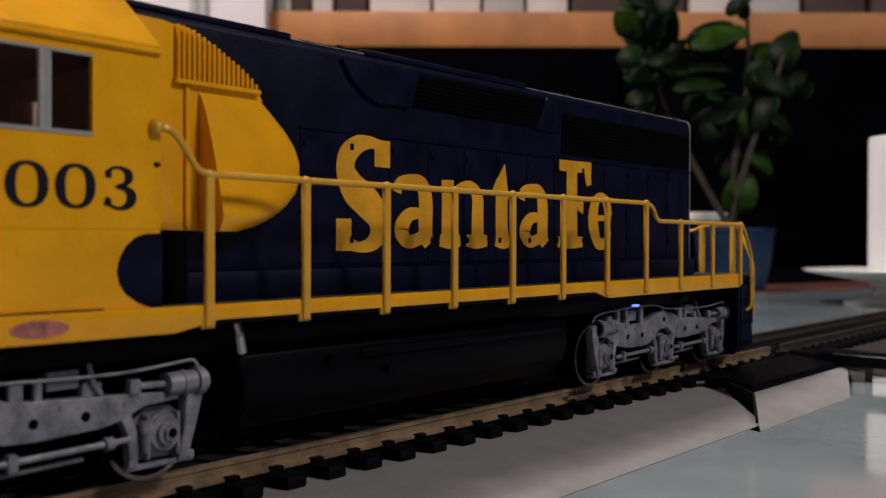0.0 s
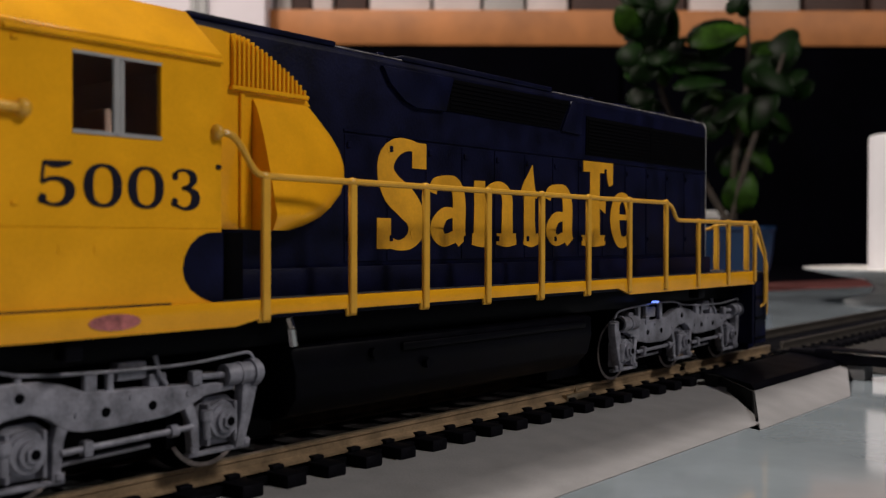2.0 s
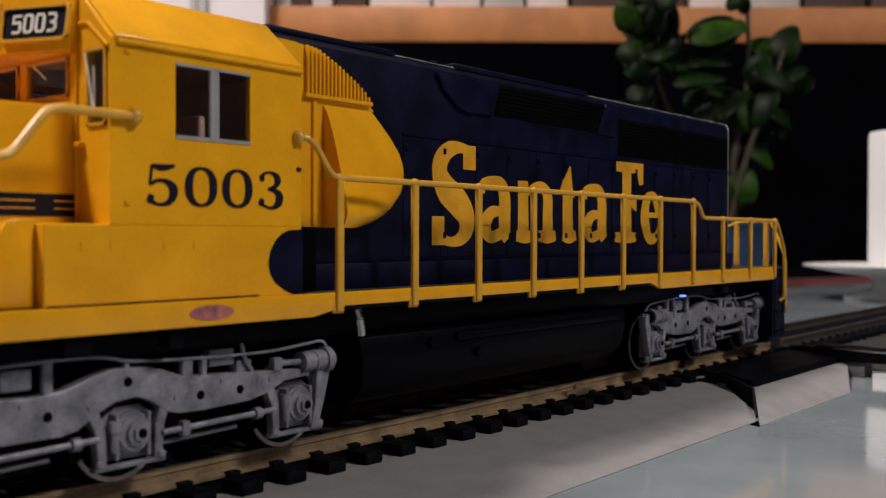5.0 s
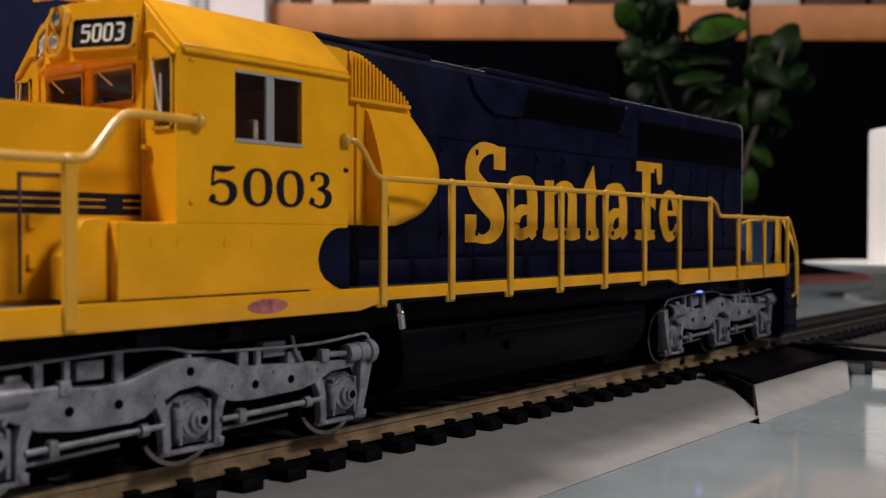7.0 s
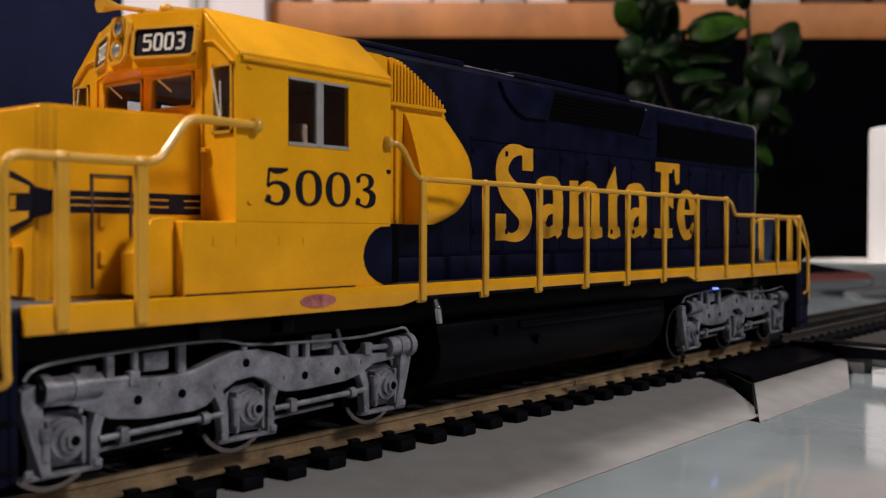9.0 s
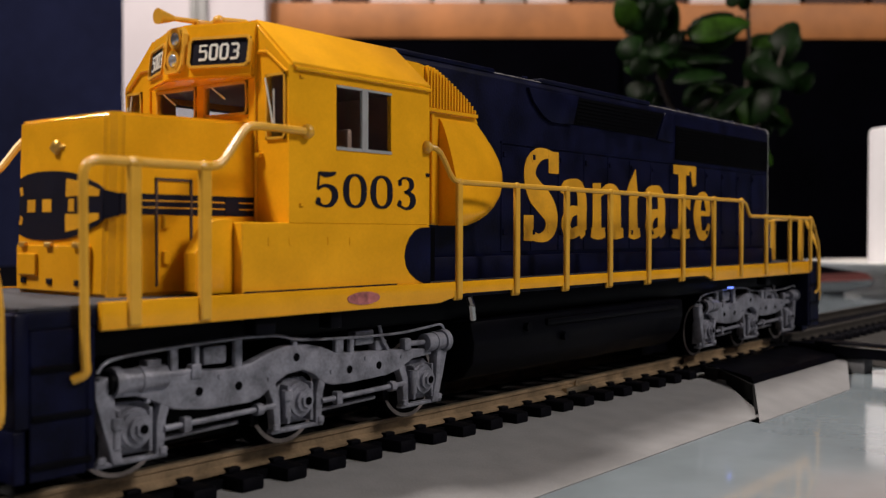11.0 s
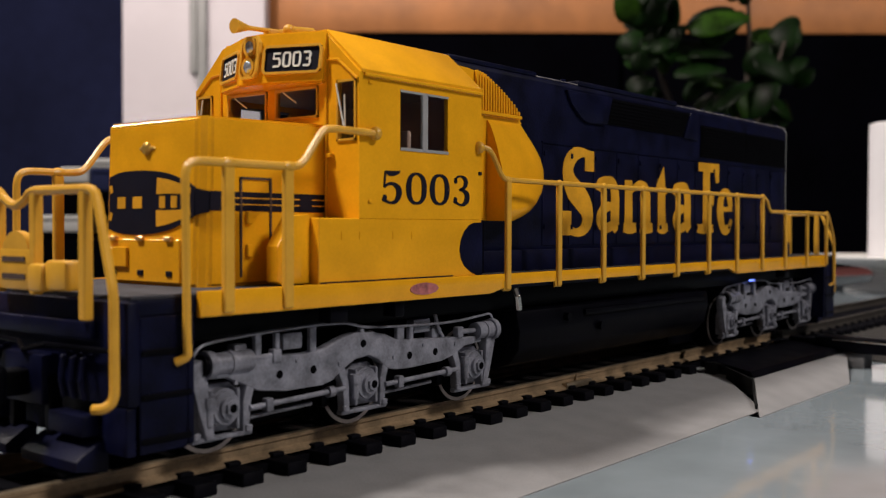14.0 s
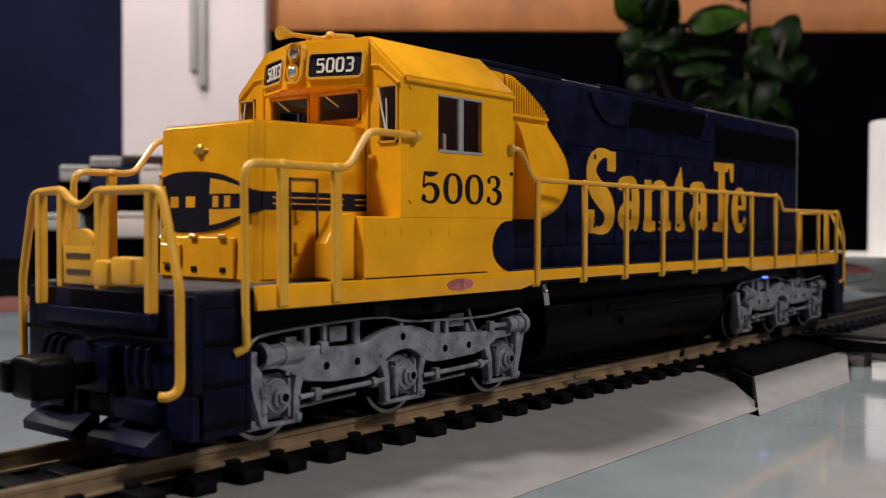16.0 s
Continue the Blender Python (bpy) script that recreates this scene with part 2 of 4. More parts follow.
        part("leg", rod(B(), (x, y, -750), (x, y, -8), 22, 20), STEEL, t, "metal table leg")


table()


def dark_stand():
    # added to carry pot and cartons, black like the dark beyond the table
    s = thing("dark_stand", "low black stand added for the dark behind the table", "cabinet", (0, 0, 0))
    m = Matrix.Translation((261, 207, 0)) @ Matrix.Rotation(math.atan2(-130, 489), 4, "Z")
    part("top", box(B(), -1300, 1100, 3, 700, 728, 748, 2), NEARBLACK, s, world_m=m)
    part("body", box(B(), -1280, 1080, 12, 690, 0, 727.9, 3), NEARBLACK, s, world_m=m)
    r = tagged(part("table_runner", box(B(), -1300, 1100, 4, 80, 748, 750.5, 1), REDCLOTH, world_m=m), "narrow dull red cloth edging behind the table", "cloth")
    return r


dark_stand()


# ---- track ----
PITCH_T = 7.3


def slant_a(d):
    """How far the end of the first roadbed is cut back at a distance d from the track's middle."""
    return max(0.0, d - 19.0) * 1.4


def slant_b(d):
    return max(0.0, d - 19.0) * .65 + max(0.0, d - 29.0) * 1.6


def track_section(x0, x1, first, label, half_top=17.8, half_base=37.5, edge=-4.3, bed=None, cut=(0, 0), rail_paint=None, slant=(None, None)):
    t = thing("track_section", label, "track", (0, 0, RAIL), group="track sections")
    bm = profile(B(), [(-half_base, -6.7), (-half_base, -6.55), (-half_top, edge), (-15.9, -4.1), (15.9, -4.1), (half_top, edge), (half_base, -6.55), (half_base, -6.7)], x0, x1)
    bm.verts.ensure_lookup_table()
    rings = bm.verts[:8], bm.verts[8:16]
    for e in (0, 1):
        if cut[e]:
            # a slanted end, closed by upright strips
            bmesh.ops.delete(bm, geom=[f for f in bm.faces if all(v in rings[e] for v in f.verts)], context="FACES_ONLY")
            for v in rings[e]:
                v.co.x -= slant[e](-v.co.y)
            top = rings[e][1:7]
            foot = [rings[e][0]] + [bm.verts.new((v.co.x, v.co.y, -6.7)) for v in top[1:-1]] + [rings[e][7]]
            for i in range(5):
                bm.faces.new((top[i], top[i + 1], foot[i + 1], foot[i]))
    bmesh.ops.recalc_face_normals(bm, faces=bm.faces)
    part("roadbed", bm, bed or BED, t, "grey moulded plastic roadbed with sloping shoulders" if bed is None else "dark ballasted roadbed")
    # black slab added so the bed between the rails looks shaded
    part("sleeper_web", box(B(), x0 + .5, x1 - .5, -10.6, 10.6, -4.2, -2.9), TIE, t, "black slab for the shade between rails and sleepers")
    for s in (-1, 1):
        c = s * 8.75
        bm = profile(B(), [(c - 1.3, -2.4), (c + 1.3, -2.4), (c + 1.3, -2.1), (c + .3, -1.6), (c + .3, -.75), (c + .55, -.55), (c + .55, -.16), (c - .55, -.16), (c - .55, -.55), (c - .3, -.75), (c - .3, -1.6), (c - 1.3, -2.1)], x0, x1)
        r = part("rail", bm, rail_paint or RUST, t, "brown weathered model rail")
        part("rail_head", box(B(), x0, x1, c - .5, c + .5, -.16, 0, .06, 1), rail_paint or RAILTOP, r, "worn shiny rail head")
    x, tie = first, None
    while x < x1 - 3:
        if x > x0 + 3:
            if tie is None:
                bm = box(B(), x - 1.75, x + 1.75, -14.3, 14.3, -4.25, -2.35, .4)
                tie = part("sleeper", bm, TIE, t, at=(x, 0, -2.9))
                chair = part("rail_chair", box(box(B(), x - 1.0, x + 1.0, -10.7, -9.5, -2.45, -1.75, .2), x - 1.0, x + 1.0, 9.5, 10.7, -2.45, -1.75, .2), TIE, tie, at=(x, 0, -2.9))
                chair.location = (0, 0, 0)
                at = x
            else:
                c = twin("sleeper", tie, (x - at, 0, 0))
                k = new("rail_chair", chair.data)
                k.parent = c
        x += PITCH_T
    return t


track_section(-500, 26.0, -97.1 - 54 * PITCH_T, "straight model track on grey plastic roadbed", cut=(0, 1), slant=(None, slant_a))
track_section(23.6, 77.0, 33.0, "wide track piece with dark filled edge", 29.0, 40.0, -3.5, cut=(1, 1), slant=(slant_b, lambda d: max(0.0, d - 29) * 3.0))
track_section(86.0, 700.0, 92.0, "straight dark ballasted model track running off behind the candle", bed=DARKBED, rail_paint=DARKRAIL)


def joiner():
    j = part("rail_joiner", box(box(B(), -25.5, -16.5, -10.2, -9.0, -2.4, -1.2, .2), -21.3, -20.8, -9.5, -8.2, -1.2, -.2), RAILTOP)
    j.location.z += RAIL
    tagged(j, "small metal joiner clipped on the rail ends", "rail joiner")


joiner()


def point_motor():
    m = thing("track_side_box", "matt black plastic box filling the track edge", "track part", (0, 0, RAIL))
    bm = B()
    prof = [(-28.8, -3.4), (-27.6, -2.2), (-17.0, -1.4), (-15.0, -1.4), (-15.0, -3.4)]
    profile(bm, prof, 24.0, 80.0, .15)
    for v in bm.verts:
        if v.co.x < 40:
            v.co.x -= slant_b(-v.co.y)
    part("cover", bm, BLACK, m)
    # dark plate laid over the roadbed end to give it its shade
    cap = B()
    line = [(-36.5, -5.7), (-29.0, -3.4), (-19.0, -1.7), (-15.6, -1.5)]
    for (y0, t0), (y1, t1) in zip(line, line[1:]):
        ring = [[cap.verts.new((x - slant_b(-y), y, z)) for y, z in ((y0, -6.65), (y1, -6.65), (y1, t1), (y0, t0))] for x in (22.4, 23.2)]
        cap.faces.new(ring[0]), cap.faces.new(ring[1][::-1])
        for k in range(4):
            cap.faces.new((ring[0][k], ring[1][k], ring[1][(k + 1) % 4], ring[0][(k + 1) % 4]))
    bmesh.ops.recalc_face_normals(cap, faces=cap.faces)
    part("end_cap", cap, ENDSHADE, m, "dark plate holding the shade of the roadbed end")


point_motor()


def connector():
    c = thing("track_connector", "black plug lying beside the track with a red end", "connector", (0, 0, RAIL))
    m = Matrix.Translation((74.6, -33.5, 0)) @ Matrix.Rotation(radians(-97), 4, "Z")
    part("body", box(B(), -11, 9, -3.5, 3.5, -3.0, .6, .6), BLACK, c, world_m=m)
    part("nose", box(B(), -19, -10.8, -1.8, 1.8, -2.4, -.2, .7), BLACK, c, world_m=m)
    # bright metal line stands for the highlight along the plug
    part("strip", box(B(), -6, 8, -3.75, -3.4, -.3, .1, .05), STEEL, c, "bright metal line standing for the plug's highlight", world_m=m)
    part("red_end", box(B(), 9.1, 11, -2.6, 2.6, -2.6, .2, .5), REDPLASTIC, c, "red plastic end", world_m=m)
    # block added to fill the grey patch below the plug
    part("foot", box(B(), -3.2, 1.6, -2.5, 2.5, -6.7, -3.1, .3), GREYBLOCK, c, "dull grey block added under the plug", world_m=m)
    part("wire", path(B(), [tuple(p) for p in smooth_pts([(62, -14, -2.0), (66, -13, -1.2), (71, -13.5, -.9), (76.6, -15.0, -1.2)], 4)], .35), BLACK, c, "thin black wire")


connector()


# ---- locomotive ----
loco = thing("model_locomotive", "yellow and navy model diesel locomotive standing on the track", "model train", (0, 0, RAIL))
DECKZ = 20.4


def side_place(s, face):
    return lambda a, b, h: Vector((a, s * (face + h), b))


def digit(bm, ch, x, z, w, h, place, bold=0.20, thin=0.07, sans=False):
    """A numeral in a box w by h whose lower corner is at (x, z)."""
    W, T = bold * w, thin * w
    P = lambda pts: [(x + a * w, z + b * h, c) for a, b, c in pts]
    if sans:
        W = T = 0.24 * w
        if ch == "0":
            stroke(bm, P([(.12, .2, W), (.12, .8, W), (.25, .92, W), (.75, .92, W), (.88, .8, W), (.88, .2, W), (.75, .08, W), (.25, .08, W), (.12, .2, W)]), place, n=1)
        elif ch == "5":
            stroke(bm, P([(.92, .9, W), (.14, .9, W), (.14, .56, W), (.75, .58, W), (.88, .46, W), (.88, .2, W), (.75, .08, W), (.1, .08, W)]), place, n=1)
        else:
            stroke(bm, P([(.1, .92, W), (.75, .92, W), (.88, .8, W), (.88, .62, W), (.76, .52, W), (.4, .52, W)]), place, n=1)
            stroke(bm, P([(.4, .5, W), (.76, .5, W), (.88, .4, W), (.88, .2, W), (.75, .08, W), (.1, .08, W)]), place, n=1)
        return
    if ch == "0":
        pts = []
        for i in range(25):
            a = 2 * math.pi * i / 24
            c = abs(math.cos(a))
            wd = T + (W - T) * c ** 1.5
            pts.append((x + w * .5 + (w * .5 - wd / 2) * math.cos(a), z + h * .5 + (h * .5 - T / 2) * math.sin(a), wd))
        stroke(bm, pts, place, n=1)
    elif ch == "5":
        stroke(bm, P([(.20, .97, T), (.40, .93, T * 2.2), (.62, .94, T * 2.0), (.86, .99, T)]), place)
        stroke(bm, P([(.20, .98, T), (.17, .75, T), (.14, .50, T)]), place)
        stroke(bm, P([(.15, .50, T), (.33, .60, T * 1.3), (.58, .60, T * 1.6), (.78, .48, W * .9), (.82, .30, W), (.68, .09, W * .6), (.42, .03, T), (.18, .10, T * 1.4)]), place)
        stroke(bm, P([(.08, .20, T * 2.4), (.17, .16, T * 3.2), (.24, .14, T * 2)]), place)
    else:
        stroke(bm, P([(.14, .84, T), (.28, .95, T), (.50, .97, T), (.68, .88, W * .7), (.72, .75, W * .9), (.62, .60, W * .5), (.40, .53, T)]), place)
        stroke(bm, P([(.38, .53, T), (.62, .49, W * .5), (.78, .36, W), (.76, .18, W), (.60, .05, W * .5), (.40, .03, T), (.16, .12, T)]), place)
        stroke(bm, P([(.08, .20, T * 2.4), (.17, .17, T * 3.0), (.24, .16, T * 2)]), place)
        stroke(bm, P([(.10, .82, T * 2), (.18, .82, T * 2.8), (.25, .83, T * 2)]), place)


def underframe():
    f = part("frame", box(B(), -108, 104, -12.4, 12.4, 14.2, 18.2, .4), BLACK, loco, "black underframe")
    part("deck", box(B(), -115.6, 110.9, -17.2, 17.2, 20.0, DECKZ, .1), DECK, loco, "grey walkway deck")
    part("deck_edge", box(B(), -115.8, 110.6, -17.15, 17.15, 18.2, 19.95, .1), NAVY, loco)
    for s in (-1, 1):
        pts = [(-107.0, DECKZ + .15), (-107.0, 17.6), (-52.0, 17.6), (-46.0, 18.75), (38.0, 18.75), (42.5, 17.5), (102.4, 17.5), (102.4, DECKZ + .15)]
        part("side_sill", prism(B(), pts, s * 17.2, s * 18.0, .08), YELLOW, loco, "yellow side sill")
    for x, w in ((-84, 1.6), (-72, 1.0), (76, 1.6)):
        part("bracket", box(B(), x - w, x + w, -17.0, -14.6, 15.3, 17.6, .2), BLACK, f)
    bm = B()
    sec = [(-15.2, 14.0), (-15.4, 10.5), (-14.6, 7.2), (-12.2, 4.6), (-9, 3.6), (9, 3.6), (12.2, 4.6), (14.6, 7.2), (15.4, 10.5), (15.2, 14.0)]
    profile(bm, sec, -41.0, 33.0, .5)
    for v in bm.verts:
        if v.co.x < -30:
            v.co.x += (14 - v.co.z) * .22
    tank = part("fuel_tank", bm, BLACK, loco, "glossy black fuel tank")
    part("tank_rim", box(B(), -20, 30, -15.9, 15.9, 12.0, 13.2, .3), BLACK, tank)
    for x, z in ((-14.5, 9.8), (-26, 12.2)):
        part("filler_cap", rod(B(), (x, -15.3, z), (x, -16.2, z), .8, 12), BLACK, tank)
    # added blocks keep the bright table from showing through under the frame
    for x0, x1 in ((-48.5, -36.5), (31.0, 46.5)):
        part("gear_housing", box(B(), x0, x1, -6.8, 6.8, 1.2, 14.2, .5), BLACK, loco, "black block added to close the bright gap beside the tank")
    part("air_pipe", path(B(), [(-41.2, -15.0, 17.8), (-41.0, -15.4, 16.4), (-40.6, -15.4, 14.3)], .62), STEEL, loco, "shiny metal pipe stub")
    part("marker_light", box(B(), 57.9, 59.5, -15.2, -14.4, 15.05, 15.4), LED, loco, "small blue-white light under the sill")


underframe()


def hood():
    h = part("hood", profile(B(), [(-10.7, 20.4), (-10.7, 53.6), (-10.35, 54.3), (-9.6, 54.7), (9.6, 54.7), (10.35, 54.3), (10.7, 53.6), (10.7, 20.4)], -54.0, 91.0, .12), NAVY, loco, "navy blue long hood")
    part("hood_base", box(B(), -46.0, 91.2, -12.0, 12.0, 20.4, 24.0, .15), NAVY, loco, "navy ledge along the hood foot")
    # grey rod paints the highlight along the hood's rear edge
    part("end_edge", path(B(), [(91.0, -10.8, 21), (91.0, -10.8, 53.4), (91.0, -10.3, 54.4), (91.0, -9.4, 54.75)], .13), GREY, h, "thin grey line painted as the edge highlight")
    for s in (-1, 1):
        pl = side_place(s, 10.7)
        # radiator and dynamic brake openings, with their slats
        prism_pts = [(-2.4, 53.1), (-4.4, 48.0), (28.6, 47.8), (32.1, 53.3)]
        g = part("side_grille", prism(B(), prism_pts, s * 10.65, s * 10.95, .05), SCREEN, h, "black recessed side grille")
        for i in range(7):
            z = 48.4 + i * .68
            part("slat", box(B(), -3.4, 28.4 + i * .5, min(s * 10.9, s * 11.12), max(s * 10.9, s * 11.12), z, z + .25), SCREEN, g)
        part("grille_cover", prism(B(), [(-19.4, 53.0), (-17.7, 50.6), (-14.5, 48.4), (-11.9, 47.6), (-4.8, 47.8), (-2.8, 53.2)], s * 10.6, s * 11.35, .12), NAVY, h)
        part("grille_end", prism(B(), [(32.5, 53.4), (29.0, 47.6), (36.0, 47.4), (36.4, 53.4)], s * 10.6, s * 11.2, .12), NAVY, h)
        g = part("radiator_grille", prism(B(), [(38.2, 51.2), (38.0, 43.9), (90.4, 43.7), (90.4, 51.2)], s * 10.65, s * 10.9, .05), SCREEN, h, "black radiator intake grille")
        for i in range(10):
            z = 44.3 + i * .68
            part("slat", box(B(), 38.5, 90.1, min(s * 10.85, s * 11.1), max(s * 10.85, s * 11.1), z, z + .28), SCREEN, g)
        part("divider", box(B(), 63.8, 64.4, min(s * 10.7, s * 11.0), max(s * 10.7, s * 11.0), 43.9, 51.2), SCREEN, g)
        # doors along the hood, with their latches
        for i in range(13):
            x = -27 + i * 8.9
            part("hood_door", box(B(), x + .15, x + 8.6, min(s * 10.7, s * 10.86), max(s * 10.7, s * 10.86), 24.6, 42.6, .07, 1), NAVY, h)
            for z in (27.5, 40.6):
                part("latch", box(B(), x + .5, x + 1.2, min(s * 10.8, s * 11.15), max(s * 10.8, s * 11.15), z, z + .9, .1, 1), NAVY, h)
        part("hood_seam", box(B(), -27, 91, min(s * 10.7, s * 10.95), max(s * 10.7, s * 10.95), 42.9, 43.2), NAVY, h)
    for x in (43.0, 60.0, 77.0):
        fan = part("roof_fan", lathe(B(), [(7.0, 0), (7.0, 1.0), (6.5, 1.3), (2, 1.3), (1.6, 1.6), (0.5, 1.6)], (x, 0, 54.7), 28), NAVY, h, "round navy roof fan housing")
    for x in (3.0, 19.0):
        part("roof_fan", lathe(B(), [(6.4, 0), (6.4, .9), (6.0, 1.2), (2, 1.2), (1.6, 1.5), (.5, 1.5)], (x, 0, 55.35), 28), NAVY, h)
    part("brake_hatch", box(B(), -14.0, 27.0, -10.4, 10.4, 54.5, 55.4, .25), NAVY, h)
    part("roof_hatch", box(B(), -53.0, -28.0, -10.3, 10.3, 54.5, 55.3, .25), NAVY, h)
    for x, w in ((-21, 4), (32.5, 3)):
        part("roof_hatch", box(B(), x - w, x + w, -8.5, 8.5, 54.7, 55.3, .2), NAVY, h)
    part("exhaust_stack", box(B(), -20, -15, -2, 2, 54.7, 56.4, .3), NAVY, h)
    # pale speckled rods: chipped paint plus the painted highlight of the roof edge
    for s in (-1, 1):
        part("worn_edge", path(B(), [(-52.5, s * 10.05, 54.62), (90.8, s * 10.05, 54.62)], .11, 6), WORNGLINT, h, "chipped roof edge with its highlight painted pale")
    for i in range(9):
        x = -34 + i * 15
        part("lift_eye", box(B(), x, x + 1.3, -9.9, -9.4, 54.5, 55.2, .1, 1), NAVY, h)


hood()


def paint_front():
    """Yellow front of the hood with its ribbed panel and the rounded air duct."""
    for s in (-1, 1):
        pts = [(-54.0, 29.0), (-43.6, 29.0), (-43.6, 45.4), (-33.4, 45.6), (-34.6, 47.0), (-36.0, 48.4), (-37.8, 49.6), (-41.6, 51.6), (-45.0, 53.0), (-48.6, 53.5), (-54.0, 53.6)]
        pan = part("hood_front", prism(B(), pts, s * 10.68, s * 10.84, .03), YELLOW, loco, "yellow painted hood front")
        n = 17
        top = lambda x: float(np.interp(x, [-48.6, -45.0, -41.6, -37.8, -36.0, -34.6], [53.5, 53.0, 51.5, 49.5, 48.3, 47.1]))
        for i in range(n):
            x = -47.0 + i * .74
            part("rib", box(B(), x, x + .4, min(s * 10.8, s * 11.5), max(s * 10.8, s * 11.5), 46.9, max(top(x), 47.2), .08, 1), YELLOW, pan)
        part("panel_foot", box(B(), -47.3, -34.3, min(s * 10.8, s * 11.6), max(s * 10.8, s * 11.6), 46.3, 46.9, .1, 1), YELLOW, pan)
        part("hinge_strip", box(B(), -45.7, -45.0, min(s * 10.8, s * 11.3), max(s * 10.8, s * 11.3), 29.2, 46.0, .1, 1), YELLOW, pan)
        # duct: deep at its flat front, fading rearwards
        bm = B()
        nz, nx = 26, 18
        x0, za, zb = -43.5, 28.9, 45.6
        grid = []
        for j in range(nz + 1):
            z = za + (zb - za) * j / nz
            L = float(np.interp(z, [28.9, 29.6, 30.6, 32, 34, 36, 38, 40, 42, 44, 45.6], [5.2, 8.2, 10.8, 13.2, 15.4, 16.3, 16.4, 15.6, 13.9, 11.6, 9.6]))
            deep = 4.9 * max(0.0, min(1.0, 1 - (z - 30) / 15.6)) ** .7 * min(1.0, .80 + .1 * (z - 28.9))
            grid.append([bm.verts.new((x0 + L * i / nx, s * (10.62 + .24 + deep * math.sqrt(max(0, 1 - (i / nx) ** 2.0))), z)) for i in range(nx + 1)])
        for a, c in zip(grid, grid[1:]):
            for i in range(nx):
                bm.faces.new((a[i], a[i + 1], c[i + 1], c[i]))
        for row in (grid[0], grid[-1]):
            edge = [bm.verts.new((q.co.x, s * 10.6, q.co.z)) for q in row]
            for i in range(nx):
                bm.faces.new((row[i], row[i + 1], edge[i + 1], edge[i]))
        fr = [r[0] for r in grid]
        b0, b1 = bm.verts.new((x0, s * 10.6, za)), bm.verts.new((x0, s * 10.6, zb))
        bm.faces.new(fr + [b1, b0])
        bmesh.ops.remove_doubles(bm, verts=bm.verts, dist=.001)
        bmesh.ops.recalc_face_normals(bm, faces=bm.faces)
        part("air_duct", bm, YELLOW, loco, "bulging yellow air duct", smooth=35)


paint_front()


def hood_letters():
    """The large gold lettering on the hood sides, each letter made of a few swelling strokes."""
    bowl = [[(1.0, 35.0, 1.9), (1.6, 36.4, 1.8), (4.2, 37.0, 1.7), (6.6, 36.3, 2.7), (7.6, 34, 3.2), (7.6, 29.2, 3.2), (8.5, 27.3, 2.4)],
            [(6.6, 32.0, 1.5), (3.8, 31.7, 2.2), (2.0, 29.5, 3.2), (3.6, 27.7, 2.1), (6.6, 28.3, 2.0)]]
    letters = [[[(-10.6, 41.3, 1.8), (-13, 41.9, 1.7), (-15.8, 41.5, 2.6), (-18.0, 39.8, 3.4), (-18.4, 37.6, 3.7), (-16.9, 35.2, 4.7), (-14.1, 33.4, 5.0), (-11.9, 31.4, 4.4), (-11.6, 29.2, 3.8), (-13, 27.5, 2.4), (-15.5, 26.9, 1.5), (-17.6, 27.4, 1.8)],
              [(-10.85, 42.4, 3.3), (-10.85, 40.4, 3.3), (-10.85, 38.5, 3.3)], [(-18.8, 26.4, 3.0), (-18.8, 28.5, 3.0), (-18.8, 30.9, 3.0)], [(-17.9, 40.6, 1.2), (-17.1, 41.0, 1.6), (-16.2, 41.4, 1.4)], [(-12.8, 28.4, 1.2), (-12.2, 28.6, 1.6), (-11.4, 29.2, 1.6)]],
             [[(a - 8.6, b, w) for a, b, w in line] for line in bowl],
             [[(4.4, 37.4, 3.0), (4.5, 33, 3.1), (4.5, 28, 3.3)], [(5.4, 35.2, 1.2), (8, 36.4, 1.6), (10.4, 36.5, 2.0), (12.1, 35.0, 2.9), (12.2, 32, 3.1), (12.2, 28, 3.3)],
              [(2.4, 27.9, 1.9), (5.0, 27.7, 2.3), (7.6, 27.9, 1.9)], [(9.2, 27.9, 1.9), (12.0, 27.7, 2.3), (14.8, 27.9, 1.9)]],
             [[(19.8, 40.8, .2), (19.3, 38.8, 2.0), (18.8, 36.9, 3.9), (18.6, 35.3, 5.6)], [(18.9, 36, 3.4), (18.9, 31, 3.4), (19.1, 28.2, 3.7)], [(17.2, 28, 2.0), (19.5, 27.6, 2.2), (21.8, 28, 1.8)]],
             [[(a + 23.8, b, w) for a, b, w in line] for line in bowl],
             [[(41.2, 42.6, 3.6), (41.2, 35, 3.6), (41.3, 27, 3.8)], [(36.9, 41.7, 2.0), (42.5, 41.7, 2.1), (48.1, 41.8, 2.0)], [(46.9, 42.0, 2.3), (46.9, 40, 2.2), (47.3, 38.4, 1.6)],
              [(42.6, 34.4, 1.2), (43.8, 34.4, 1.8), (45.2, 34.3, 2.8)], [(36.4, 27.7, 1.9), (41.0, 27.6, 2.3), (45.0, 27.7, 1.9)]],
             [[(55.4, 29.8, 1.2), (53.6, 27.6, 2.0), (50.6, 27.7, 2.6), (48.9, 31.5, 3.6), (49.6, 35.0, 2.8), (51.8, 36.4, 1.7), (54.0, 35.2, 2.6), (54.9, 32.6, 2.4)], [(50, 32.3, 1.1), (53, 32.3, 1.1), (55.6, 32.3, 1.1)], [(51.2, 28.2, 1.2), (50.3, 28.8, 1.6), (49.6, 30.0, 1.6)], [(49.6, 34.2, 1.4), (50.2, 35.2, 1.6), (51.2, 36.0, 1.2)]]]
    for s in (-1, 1):
